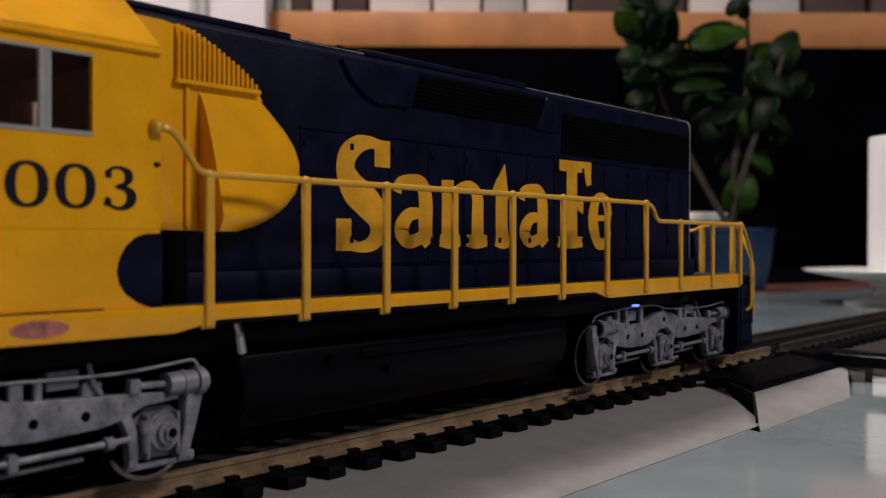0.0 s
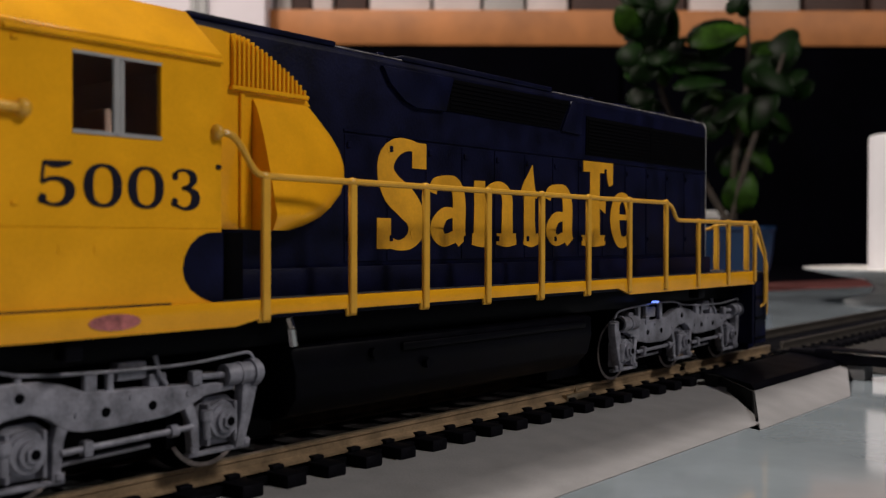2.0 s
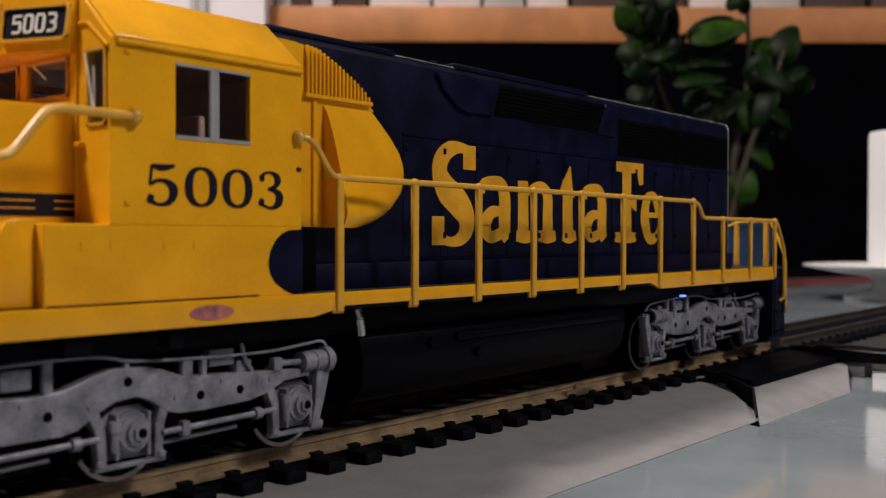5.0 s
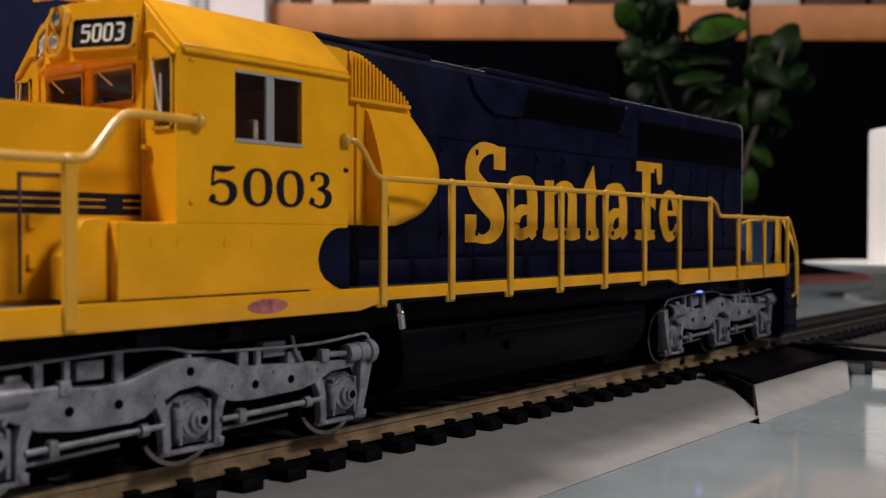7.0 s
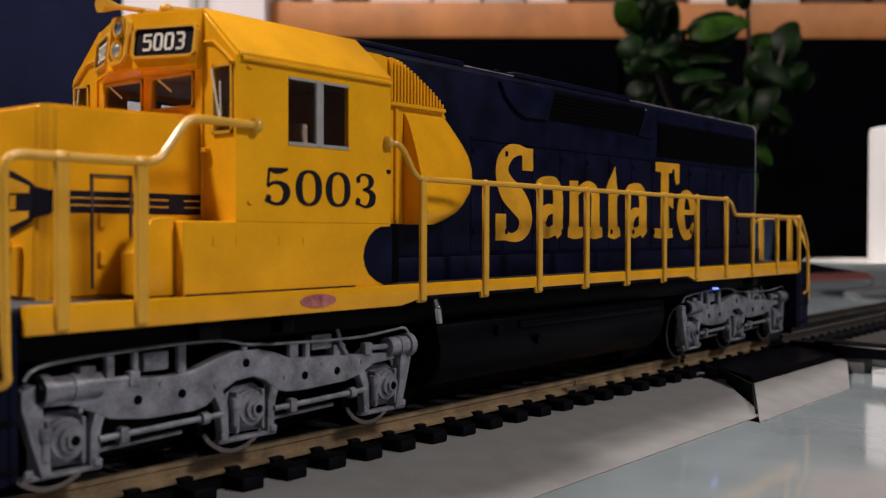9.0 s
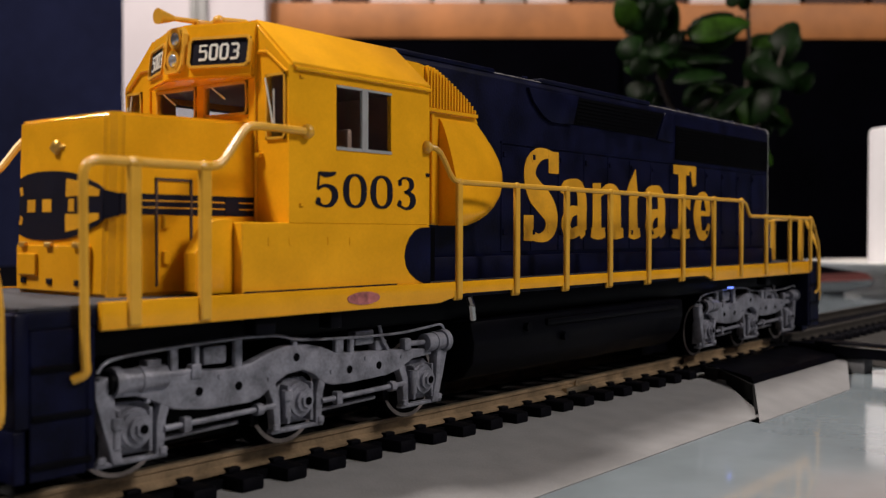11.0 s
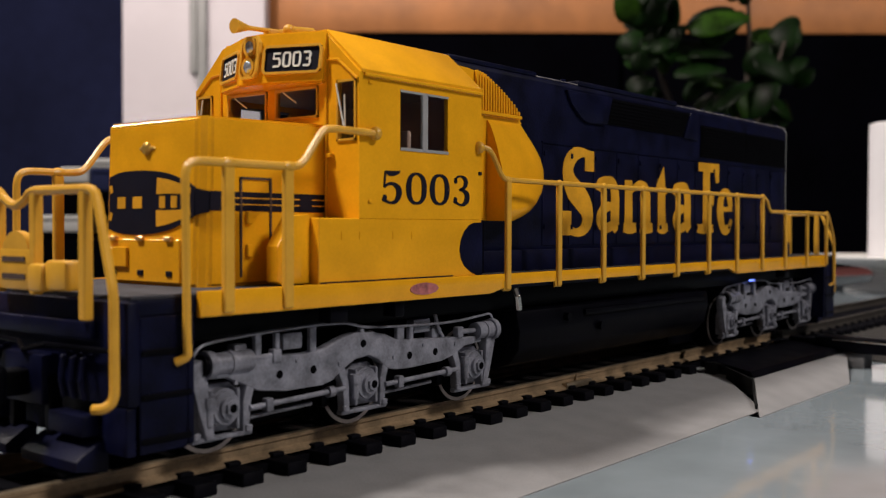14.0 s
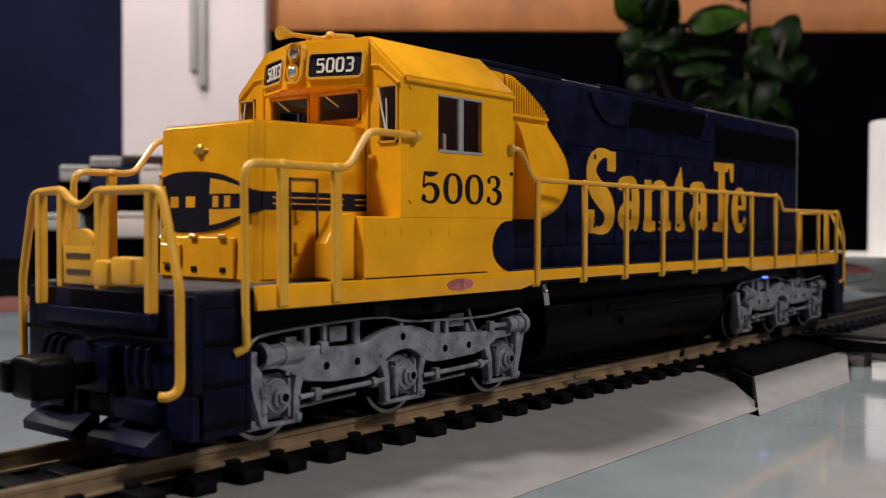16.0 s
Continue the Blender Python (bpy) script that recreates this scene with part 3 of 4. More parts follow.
        for mark in letters:
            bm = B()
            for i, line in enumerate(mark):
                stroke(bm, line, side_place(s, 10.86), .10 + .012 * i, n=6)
            part("emblem_mark", bm, GOLD, loco, "gold painted letter", smooth=0)


hood_letters()


def holed_plate(x0, x1, z0, z1, a0, a1, b0, b1, ya, yb):
    """A plate in the x-z plane with one rectangular opening."""
    bm = B()
    ring = lambda y: ([bm.verts.new((x, y, z)) for x, z in ((x0, z0), (x1, z0), (x1, z1), (x0, z1))], [bm.verts.new((x, y, z)) for x, z in ((a0, b0), (a1, b0), (a1, b1), (a0, b1))])
    (fo, fi), (bo, bi) = ring(ya), ring(yb)
    for i in range(4):
        k = (i + 1) % 4
        bm.faces.new((fo[i], fo[k], fi[k], fi[i])), bm.faces.new((bo[i], bi[i], bi[k], bo[k]))
        bm.faces.new((fo[i], bo[i], bo[k], fo[k])), bm.faces.new((fi[i], fi[k], bi[k], bi[i]))
    bmesh.ops.recalc_face_normals(bm, faces=bm.faces)
    return bm


def side(s, p, q):
    return min(s * p, s * q), max(s * p, s * q)


def cab():
    XF, XR, EZ = -79.8, -53.6, 48.4
    sec = [(-17.3, 29.0), (-17.3, EZ), (-10.6, 54.4), (10.6, 54.4), (17.3, EZ), (17.3, 29.0)]
    # walls as a shell with openings
    wx0, wx1, wz0, wz1 = -72.4, -61.8, 38.5, 46.9
    c = part("cab_roof", profile(B(), [(-17.5, EZ), (-17.5, EZ + .5), (-10.7, 54.9), (10.7, 54.9), (17.5, EZ + .5), (17.5, EZ), (16.6, EZ), (10.3, 54.0), (-10.3, 54.0), (-16.6, EZ)], XF - .3, XR, .1), YELLOW, loco, "yellow sloping cab roof")
    part("rain_gutter", box(B(), XF, XR, -17.8, -17.3, EZ - .5, EZ, .1, 1), YELLOW, c)
    part("rain_gutter", box(B(), XF, XR, 17.3, 17.8, EZ - .5, EZ, .1, 1), YELLOW, c)
    for s in (-1, 1):
        y0, y1 = min(s * 16.5, s * 17.3), max(s * 16.5, s * 17.3)
        bm = holed_plate(XF, XR, 29.0, EZ, wx0, wx1, wz0, wz1, y0, y1)
        w = part("cab_side", bm, YELLOW, loco, "yellow cab side")
        fr = part("window_frame", box(box(B(), wx0, wx1, *side(s, 17.1, 17.42), wz0, wz0 + .42), wx0, wx1, *side(s, 17.1, 17.42), wz1 - .3, wz1), GREY, w, "grey sliding window rails")
        part("mullion", box(B(), -67.75, -66.98, *side(s, 17.0, 17.5), wz0 + .1, wz1 - .1, .08, 1), GREY, fr)
        part("mullion", box(B(), -66.9, -66.3, *side(s, 16.95, 17.3), wz0 + .1, wz1 - .1, .08, 1), GREY, fr)
        p = part("pane", box(B(), wx0, wx1, min(s * 16.8, s * 17.0), max(s * 16.8, s * 17.0), wz0, wz1), glass, fr, "clear window pane")
        p.visible_shadow = False
        bm = B()
        for i, ch in enumerate("5003"):
            xx = -76.4 + i * 5.2 if s < 0 else -56.3 - i * 5.2
            place = side_place(s, 17.3) if s < 0 else (lambda a, b, h: Vector((-a, 17.3 + h, b)))
            digit(bm, ch, xx if s < 0 else -xx, 31.05, 4.5, 4.5, place, bold=.24)
        part("road_number", bm, DARKPRINT, w, "dark serif number 5003")
        for x, z in ((-78.9, 47.0), (-78.9, 31.0), (-54.4, 35.8)):
            part("bolt", box(B(), x, x + .7, min(s * 17.2, s * 17.55), max(s * 17.2, s * 17.55), z, z + .5, .08, 1), DARKPRINT if x > -60 else YELLOW, w)
    # front wall: side bays with narrow windows, and the middle with the windscreen
    fw = part("cab_front", box(B(), XF - .8, XF, -10.9, 10.9, 47.2, 54.4), YELLOW, loco, "yellow cab front wall")
    for t in ((-10.9, 10.9, 40.6, 42.9), (-.9, .9, 42.9, 47.2), (-10.9, -9.6, 42.9, 47.2), (9.6, 10.9, 42.9, 47.2)):
        part("front_panel", box(B(), XF - .8, XF, *t), YELLOW, fw)
    for s in (-1, 1):
        a = lambda p, q: (min(s * p, s * q), max(s * p, s * q))
        for p, q, z0, z1 in ((10.9, 13.2, 29.0, 47.6), (16.8, 17.3, 29.0, 47.6), (13.2, 16.8, 29.0, 39.4)):
            part("bay_panel", box(B(), XF - .8, XF, *a(p, q), z0, z1), YELLOW, fw)
        part("bay_gable", profile(B(), [(s * 10.9, 47.6), (s * 17.3, 47.6), (s * 17.3, 48.5), (s * 10.9, 54.3)], XF - .8, XF), YELLOW, fw)
        part("bay_trim", path(B(), [(XF - .9, s * 11.2, 29.2), (XF - .9, s * 11.2, 50.6), (XF - .9, s * 13.4, 50.4), (XF - .9, s * 17.0, 47.6)], .22), YELLOW, fw)
    for y0, y1, z0, z1 in ((-16.8, -13.2, 39.4, 47.6), (13.2, 16.8, 39.4, 47.6), (-9.6, -.9, 42.9, 47.2), (.9, 9.6, 42.9, 47.2)):
        f = B()
        for t in ((y0, y1, z0, z0 + .3), (y0, y1, z1 - .3, z1), (y0, y0 + .3, z0, z1), (y1 - .3, y1, z0, z1)):
            box(f, XF - 1.05, XF - .2, *t)
        for yy, zz in ((y0, z0), (y1, z0), (y0, z1), (y1, z1)):
            dy, dz = (1 if yy == y0 else -1), (1 if zz == z0 else -1)
            profile(f, [(yy, zz), (yy + dy * 1.1, zz), (yy + dy * .55, zz + dz * .2), (yy + dy * .2, zz + dz * .55), (yy, zz + dz * 1.1)], XF - 1.0, XF - .25)
        wf = part("front_window", f, RAILYEL, fw, "thin yellow window rim")
        p = part("pane", box(B(), XF - .7, XF - .55, y0, y1, z0, z1), glass, wf, "clear windscreen pane")
        p.visible_shadow = False
        yc = y0 * .3 + y1 * .7
        narrow = abs(yc) > 11
        drop, top_y = (-1.5 if yc < 0 else 1.1, yc + .9 if yc < 0 else yc - .6) if narrow else (-2.6, yc + .6)
        part("wiper", rod(B(), (XF - 1.2, top_y, z1 - .5), (XF - 1.2, top_y + drop, z0 + (1.6 if narrow else 2.2)), .13, 6), WHITEPRINT, wf, "silver wiper arm")
        if narrow:
            part("wiper", rod(B(), (XF - 1.15, top_y + drop, z1 - 2.0), (XF - 1.15, top_y + drop * 1.1, z0 + 1.0), .12, 6), WHITEPRINT, wf)
    part("door_handle", box(B(), XF - 1.6, XF - .8, -12.6, -11.6, 37.2, 37.8, .1, 1), YELLOW, fw)
    part("cab_back", box(B(), XR - .8, XR - .05, -16.45, 16.45, 29.0, EZ), YELLOW, loco)
    part("cab_ceiling", box(B(), XF + .05, XR - 1.3, -16.4, 16.4, 47.75, 48.3), INTERIOR, loco, "dark cab ceiling lining")
    part("cab_floor", box(B(), XF, XR - .8, -16.5, 16.5, 29.0, 30.0), INTERIOR, loco)
    part("cab_lining", box(B(), XR - 1.3, XR - .81, -16.4, 16.4, 30.0, EZ), INTERIOR, loco, "dark cab interior wall")
    part("control_stand", box(box(B(), -76, -72, 2, 9, 30, 41.5, .4), -70, -65, 4, 12, 30, 37, .5), INTERIOR, loco, "dark control stand")
    seat = part("cab_seat", box(box(B(), -70, -65, -13, -8, 30, 36, .5), -66, -65, -13, -8, 36, 42, .4), INTERIOR, loco, "dark seat inside the cab")
    # number boards and headlight
    house = B()
    plan = [(-80.4, -11.2), (-81.6, -11.6), (-85.1, -2.6), (-85.3, -2.0), (-85.3, 2.0), (-85.1, 1.8), (-81.6, 10.2), (-80.4, 9.9)]
    lo = [house.verts.new((x, y, 47.4)) for x, y in plan]
    hi = [house.verts.new((min(x + .9, -80.4), y, 54.6)) for x, y in plan]
    n = len(plan)
    house.faces.new(lo), house.faces.new(hi[::-1])
    for i in range(n):
        house.faces.new((lo[i], hi[i], hi[(i + 1) % n], lo[(i + 1) % n]))
    bmesh.ops.recalc_face_normals(house, faces=house.faces)
    bmesh.ops.bevel(house, geom=list(house.edges), offset=.25, segments=2, affect="EDGES")
    hs = part("number_board_housing", house, YELLOW, loco, "yellow number board housing")
    for s in (-1, 1):
        p0, p1 = Vector((-84.98, s * 2.9 - (.8 if s > 0 else 0), 0)), Vector((-81.79, s * 11.1 - (1.4 if s > 0 else 0), 0))
        d = (p1 - p0).normalized()
        nrm = Vector((-d.y, d.x, 0)) if s > 0 else Vector((d.y, -d.x, 0))
        nrm = nrm if nrm.x < 0 else -nrm
        lean = .125

        def place(a, b, h, p0=p0, d=d, nrm=nrm):
            return p0 + d * a + nrm * (h + .03) + Vector((lean * (b - 47.4), 0, b))
        W = (p1 - p0).length
        rim = B()
        z0, z1 = 48.9, 52.6
        stroke(rim, [(.5, z0, .35), (W - .5, z0, .35), (W - .1, z0 + .5, .35), (W - .1, z1 - .5, .35), (W - .5, z1, .35), (.5, z1, .35), (.1, z1 - .5, .35), (.1, z0 + .5, .35), (.5, z0, .35)], place, .45, n=1)
        nb = part("number_board", rim, RAILYEL, hs, "number board with yellow rim")
        bd = B()
        stroke(bd, [(.1, (z0 + z1) / 2, z1 - z0 - .2), (W - .1, (z0 + z1) / 2, z1 - z0 - .2)], place, .16, n=1)
        part("board_face", bd, DARKPRINT, nb, "black board face")
        tx = B()
        for i, ch in enumerate("5003"):
            a = 1.45 + i * 1.52 + .0
            if s < 0:
                digit(tx, ch, a, 49.65, 1.28, 2.2, lambda p, q, h: place(p, q, h + .18), sans=True)
            else:
                digit(tx, ch, a, 49.65, 1.28, 2.2, lambda p, q, h: place(W - p, q, h + .18), sans=True)
        part("board_number", tx, WHITEPRINT, nb, "white number 5003")
    bz = B()
    stroke(bz, [(-1.15, 48.2, .4), (1.15, 48.2, .4), (1.7, 49, .4), (1.7, 53, .4), (1.15, 53.8, .4), (-1.15, 53.8, .4), (-1.7, 53, .4), (-1.7, 49, .4), (-1.15, 48.2, .4)],
           lambda a, b, h: Vector((-85.25 - h + .12 * (b - 47.3), a - .6, b + .3)), .6, n=1)
    part("headlight_bezel", bz, RAILYEL, hs, "yellow headlight bezel")
    for z in (50.0, 52.8):
        x = -85.2 + .12 * (z - 47.3)
        hl = part("headlight", rod(B(), (x + .4, -.6, z), (x - .7, -.6, z), 1.3, 20), RAILYEL, hs, "round headlight with yellow rim")
        part("lens", ball(B(), (x - .6, -.6, z), .88, .5, 1, 1, 16), LENS, hl, "clear headlight lens")
    # horn
    horn = part("air_horn", rod(rod(rod(B(), (-78.5, 0, 55.9), (-84.8, 0, 55.6), .34, 12), (-84.8, 0, 55.6), (-87.4, 0, 55.5), .34, 16, 1.05), (-78.3, -2.2, 55.9), (-78.3, 2.2, 55.9), .55, 10), RAILYEL, loco, "yellow roof horn")
    part("horn_bell", rod(ball(B(), (-79.5, -2.4, 55.8), .85), (-79.5, -2.4, 55.8), (-75.0, -2.4, 56.0), .6, 12, .8), RAILYEL, horn)
    part("horn_mount", box(B(), -81.5, -77.5, -.8, .8, 54.7, 55.9, .15), RAILYEL, horn)


cab()


def nose():
    bm = B()
    plan = [(-79.6, -10.9), (-100.3, -10.9), (-101.6, -9.7), (-101.8, 8.8), (-99.6, 10.9), (-79.6, 10.9)]
    lo = [bm.verts.new((x, y, DECKZ)) for x, y in plan]
    hi = [bm.verts.new((x + (.6 if x < -98 else 0), y * .985, 41.4 if x < -90 else 41.8)) for x, y in plan]
    n = len(plan)
    bm.faces.new(lo), bm.faces.new(hi[::-1])
    for i in range(n):
        bm.faces.new((lo[i], hi[i], hi[(i + 1) % n], lo[(i + 1) % n]))
    bmesh.ops.recalc_face_normals(bm, faces=bm.faces)
    bmesh.ops.bevel(bm, geom=[e for e in bm.edges if e.calc_length() > 2], offset=.4, segments=3, affect="EDGES")
    ns = part("nose", bm, YELLOW, loco, "yellow short hood nose", smooth=40)
    # dark oval band across the front with pale yellow bars, and the stripes along the sides
    fx = lambda a, b, h: Vector((-101.75 + .028 * (b - DECKZ) - h, a, b))
    bm = B()
    outline = [(-9.7, 30.9, 3.4), (-8.6, 30.9, 4.5), (-7.2, 30.9, 5.4), (-5.0, 30.9, 6.8), (-2.1, 30.9, 7.8), (1.0, 30.9, 8.2), (4, 30.9, 8.2), (6.4, 30.9, 7.8), (8.4, 30.9, 6.8)]
    stroke(bm, outline, fx, .10, n=4)
    em = part("front_emblem", bm, DARKPRINT, ns, "dark oval emblem with yellow bars")
    tip = B()
    stroke(tip, [(.02, 30.9, 3.3), (.5, 30.9, 2.9), (.98, 30.9, 2.5)], lambda a, b, h: Vector((-101.4 + 1.25 * a - .7 * h, -9.6 - 1.25 * a - .7 * h, b)), .25, n=1)
    part("emblem_tip", tip, DARKPRINT, em)
    for d in (-1, 1):
        field = B()
        stroke(field, [(-2.1, 30.9 + d * 2.05, 2.1), (-4.4, 30.9 + d * 1.9, 1.75), (-6.8, 30.9 + d * 1.6, 1.25), (-9.0, 30.9 + d * 1.3, .7)], fx, .16, n=4)
        part("field", field, GOLD, em, "tapering yellow field")
        edge = B()
        stroke(edge, [(7.6, 30.9 + d * 1.9, .9), (8.2, 30.9 + d * 1.7, 1.1)], fx, .16, n=1)
        part("field", edge, GOLD, em)
    for y0, y1 in ((-3.9, -2.7), (-6.3, -5.1), (1.0, 3.0), (4.6, 6.4)):
        bb = B()
        stroke(bb, [(y0, 30.9, 1.5), (y1, 30.9, 1.5)], fx, .17, n=1)
        part("bar", bb, GOLD, em, "yellow bar")
    for s in (-1, 1):
        part("side_stripe", box(B(), -100.1, -79.7, min(s * 10.6, s * 10.92), max(s * 10.6, s * 10.92), 29.8, 32.2), DARKPRINT, ns, "dark stripe along the nose")
        for z in (30.55, 31.35):
            part("pin_stripe", box(B(), -98.4, -79.8, min(s * 10.7, s * 10.97), max(s * 10.7, s * 10.97), z, z + .16), GOLD, ns)
        part("stripe_block", box(B(), -85.4, -83.2, min(s * 10.7, s * 11.0), max(s * 10.7, s * 11.0), 30.0, 32.0), DARKPRINT, ns)
        d = B()
        for t in ((-95.5, -95.2, 21.5, 34.0), (-90.6, -90.3, 21.5, 34.0), (-95.5, -90.3, 33.8, 34.1)):
            box(d, t[0], t[1], min(s * 10.6, s * 11.02), max(s * 10.6, s * 11.02), t[2], t[3])
        part("nose_door", d, BROWNBOX, ns, "thin outline of the nose door")
        for z in (24.0, 28.2):
            part("door_latch", box(B(), -94.6, -93.8, min(s * 10.6, s * 11.4), max(s * 10.6, s * 11.4), z, z + 1.6, .1, 1), YELLOW, ns)
    lampb = part("nose_lamp", ball(ball(B(), (-101.3, 0.3, 37.8), .85, .7), (-101.2, .3, 37.8), .42, 1, 4.2, .8), BRASS, ns, "small gold nose bracket")
    part("step_panel", box(B(), -102.1, -101.5, -7.4, 8.2, 20.8, 26.2, .1, 1), YELLOW, ns, "yellow hinged anticlimber panel")
    for y in (-5.4, .6, 6.4):
        part("hinge", box(B(), -102.5, -101.9, y - .7, y + .7, 26.0, 26.6, .1, 1), BRASS, ns)
        part("latch", box(B(), -102.3, -102.0, y - .6, y + .6, 21.6, 22.3, .1, 1), DARKPRINT, ns)
    part("kick_plate", box(B(), -102.5, -102.0, 3.2, 7.4, 22.6, 25.2, .1, 1), YELLOW, ns)
    # battery boxes beside and under the cab
    for s in (-1, 1):
        y0, y1 = min(s * 10.4, s * 17.3), max(s * 10.4, s * 17.3)
        bm = box(B(), -88.0, -53.5, y0, y1, DECKZ, 29.0, .12, 1)
        bb = part("battery_box", bm, YELLOW, loco, "yellow battery box below the cab")
        part("box_wedge", prism(B(), [(-93.6, 21.0), (-93.6, 25.4), (-91.0, 29.2), (-89.6, 29.4), (-88.1, 29.4), (-88.1, 20.6), (-93.0, 20.6)], s * 13.6, s * 15.8, .2), YELLOW, bb, "slanted yellow step guard")
        tongue = [(-53.4, 28.6), (-55.6, 28.5), (-56.8, 28.1), (-57.9, 27.2), (-58.7, 25.9), (-59.0, 24.5), (-58.7, 23.2), (-57.9, 22.1), (-56.5, 21.2), (-55.0, 20.6), (-53.4, 20.4)]
        part("blue_tongue", prism(B(), tongue, s * 17.2, s * 17.4), NAVY, bb, "navy rounded paint field")
        # thin dark bar stands for the shadow where box meets deck
        part("lid_line", box(B(), -87.8, -60.5, min(s * 17.2, s * 17.36), max(s * 17.2, s * 17.36), 20.5, 20.75), DARKPRINT, bb)
        for x in (-84, -80.6, -74, -70):
            part("latch", box(B(), x, x + .8, min(s * 17.2, s * 17.38), max(s * 17.2, s * 17.38), 26.2, 27.2), YELLOW, bb)
        part("builder_plate", prism(B(), [(-68.0 + 3.1 * math.cos(k * .35), 19.1 + .85 * math.sin(k * .35)) for k in range(18)], s * 17.9, s * 18.15), PINK, loco, "small reddish oval plate")
        # black box put in for the shadow of the recess behind the cab
        part("rear_step_box", box(B(), -53.4, -46.2, min(s * 10.7, s * 12.4), max(s * 10.7, s * 12.4), DECKZ, 28.6, .12, 1), SCREEN, loco)


nose()


def handrails():
    post_x = [-47.6 + 14.9 * i for i in range(8)] + [71.6, 87.0, 102.0]
    for s in (-1, 1):
        y = s * 18.1
        hr = part("handrail", path(B(), bent([(-54.6, s * 17.4, 40.0), (-53.4, s * 18.3, 40.0), (-51.8, y, 39.2), (-49.2, y, 35.6), (-47.6, y, 35.3), (56.7, y, 35.2), (59.4, y, 34.6), (61.2, y, 31.8), (102.6, y, 31.7)]), .42), RAILYEL, loco, "yellow side handrail")
        part("rail_socket", ball(B(), (-54.4, s * 17.5, 40.0), .95, .8), RAILYEL, hr)
        first = None
        for i, x in enumerate(post_x):
            top = 35.3 if i < 8 else 31.8
            bm = box(B(), x - .62, x + .62, y - .35, y + .35, 18.0, top, .15, 1)
            ball(bm, (x, y, top), .72, 1, .8, .8, 8)
            box(bm, x - .95, x + .95, min(y, y - s * .6), max(y, y - s * .6), 17.8, 19.4, .15, 1)
            part("stanchion", bm, RAILYEL, loco)
        # short rail beside the nose; the far one slopes up further forward
        back = 7.6 if s > 0 else 0.0
        part("front_handrail", path(B(), bent([(-110.0, s * 17.4, 12.8), (-108.9, s * 18.3, 13.4), (-109.1, s * 18.3, 14.6), (-109.2, y, 34.2), (-108.2, y, 35.2), (-93.2 - back, y, 35.2), (-91.6 - back, y, 35.6), (-88.2 - back, y, 40.0), (-87.0 - back, y, 40.4), (-78.0, s * 17.9, 40.4), (-77.6, s * 17.3, 40.4)]), .5), RAILYEL, loco, "yellow handrail beside the nose")
        part("rail_socket", ball(B(), (-77.9, s * 17.75, 40.4), .95, .9), RAILYEL, loco)
        for x in (-103.2, -94.0):
            bm = box(B(), x - .75, x + .75, y - .4, y + .4, 17.9, 35.2, .15, 1)
            ball(bm, (x, y, 35.2), .95, 1.2, .8, .7, 8)
            part("stanchion", bm, RAILYEL, loco)
    # front end rail
    X = -117.4
    part("end_rail", path(B(), bent([(X, 16.6, 7.0), (X, 16.9, 20.4), (X, 16.4, 22.6), (X, 14.2, 31.0), (X, 13.4, 31.9), (X, 7.0, 32.2), (X, 5.6, 31.0), (X, 3.0, 30.0), (X, .6, 31.0), (X, -.4, 31.9), (X, -12.8, 31.9), (X, -13.8, 31.2), (X, -16.4, 22.4), (X, -16.9, 20.6), (X, -17.0, 9.4), (X - 1.0, -16.4, 8.6), (X - 1.6, -15.4, 8.6)]), .55), RAILYEL, loco, "bent yellow end handrail")
    for yy in (12.4, 7.2, -1.2, -11.4):
        bm = box(B(), X - .45, X + .75, yy - .62, yy + .62, 17.6 if abs(yy) > 9 else 20.0, 31.9, .15, 1)
        part("end_stanchion", bm, RAILYEL, loco)
    ds = part("drop_step", box(B(), X - .3, X + .9, -.8, 6.6, 20.4, 25.2, .3), RAILYEL, loco, "yellow folded drop step with slots")
    part("step_arch", rod(B(), (X - .2, 2.9, 24.1), (X + .8, 2.9, 24.1), 3.2, 28), RAILYEL, ds, "rounded top of the step")
    # raised dark bars paint the shade of the step's openings
    for z in (21.7, 23.7):
        part("slot", box(B(), X - .42, X - .2, .4, 5.6, z, z + .6), BROWNBOX, ds, "dark bar for the shade in an opening")
    part("receptacle", box(box(B(), X - 1.2, X + 1.0, -4.4, -1.4, 20.4, 23.6, .5), X - .6, X + 1.8, -8.4, -4.0, 20.6, 24.0, .5), RAILYEL, loco, "yellow cable receptacle box")
    # rear end rail
    X = 111.6
    for s in (-1, 1):
        part("end_rail", path(B(), bent([(102.6, s * 18.1, 31.7), (104.0, s * 18.0, 31.0), (108.4, s * 18.0, 25.0), (108.6, s * 18.0, 24.0), (108.6, s * 18.0, 12.6), (107.6, s * 17.2, 12.0)]), .4), RAILYEL, loco, "bent yellow rear step rail")
        part("end_rail", path(B(), bent([(X, s * 13.4, 31.6), (X, s * 16.6, 24.5), (X, s * 17.2, 22.0), (X, s * 17.2, 10.0), (X + .8, s * 16.4, 9.4)]), .4), RAILYEL, loco)
        for yy in (12.2, 4.4):
            part("end_stanchion", box(B(), X - .5, X + .5, s * yy - .6, s * yy + .6, 17.8, 31.6, .15, 1), RAILYEL, loco)
    part("end_rail", path(B(), bent([(X, 13.4, 31.6), (X, 4.4, 31.6), (X, 2.4, 30.4), (X, -2.4, 30.4), (X, -4.4, 31.6), (X, -13.4, 31.6)]), .42), RAILYEL, loco)
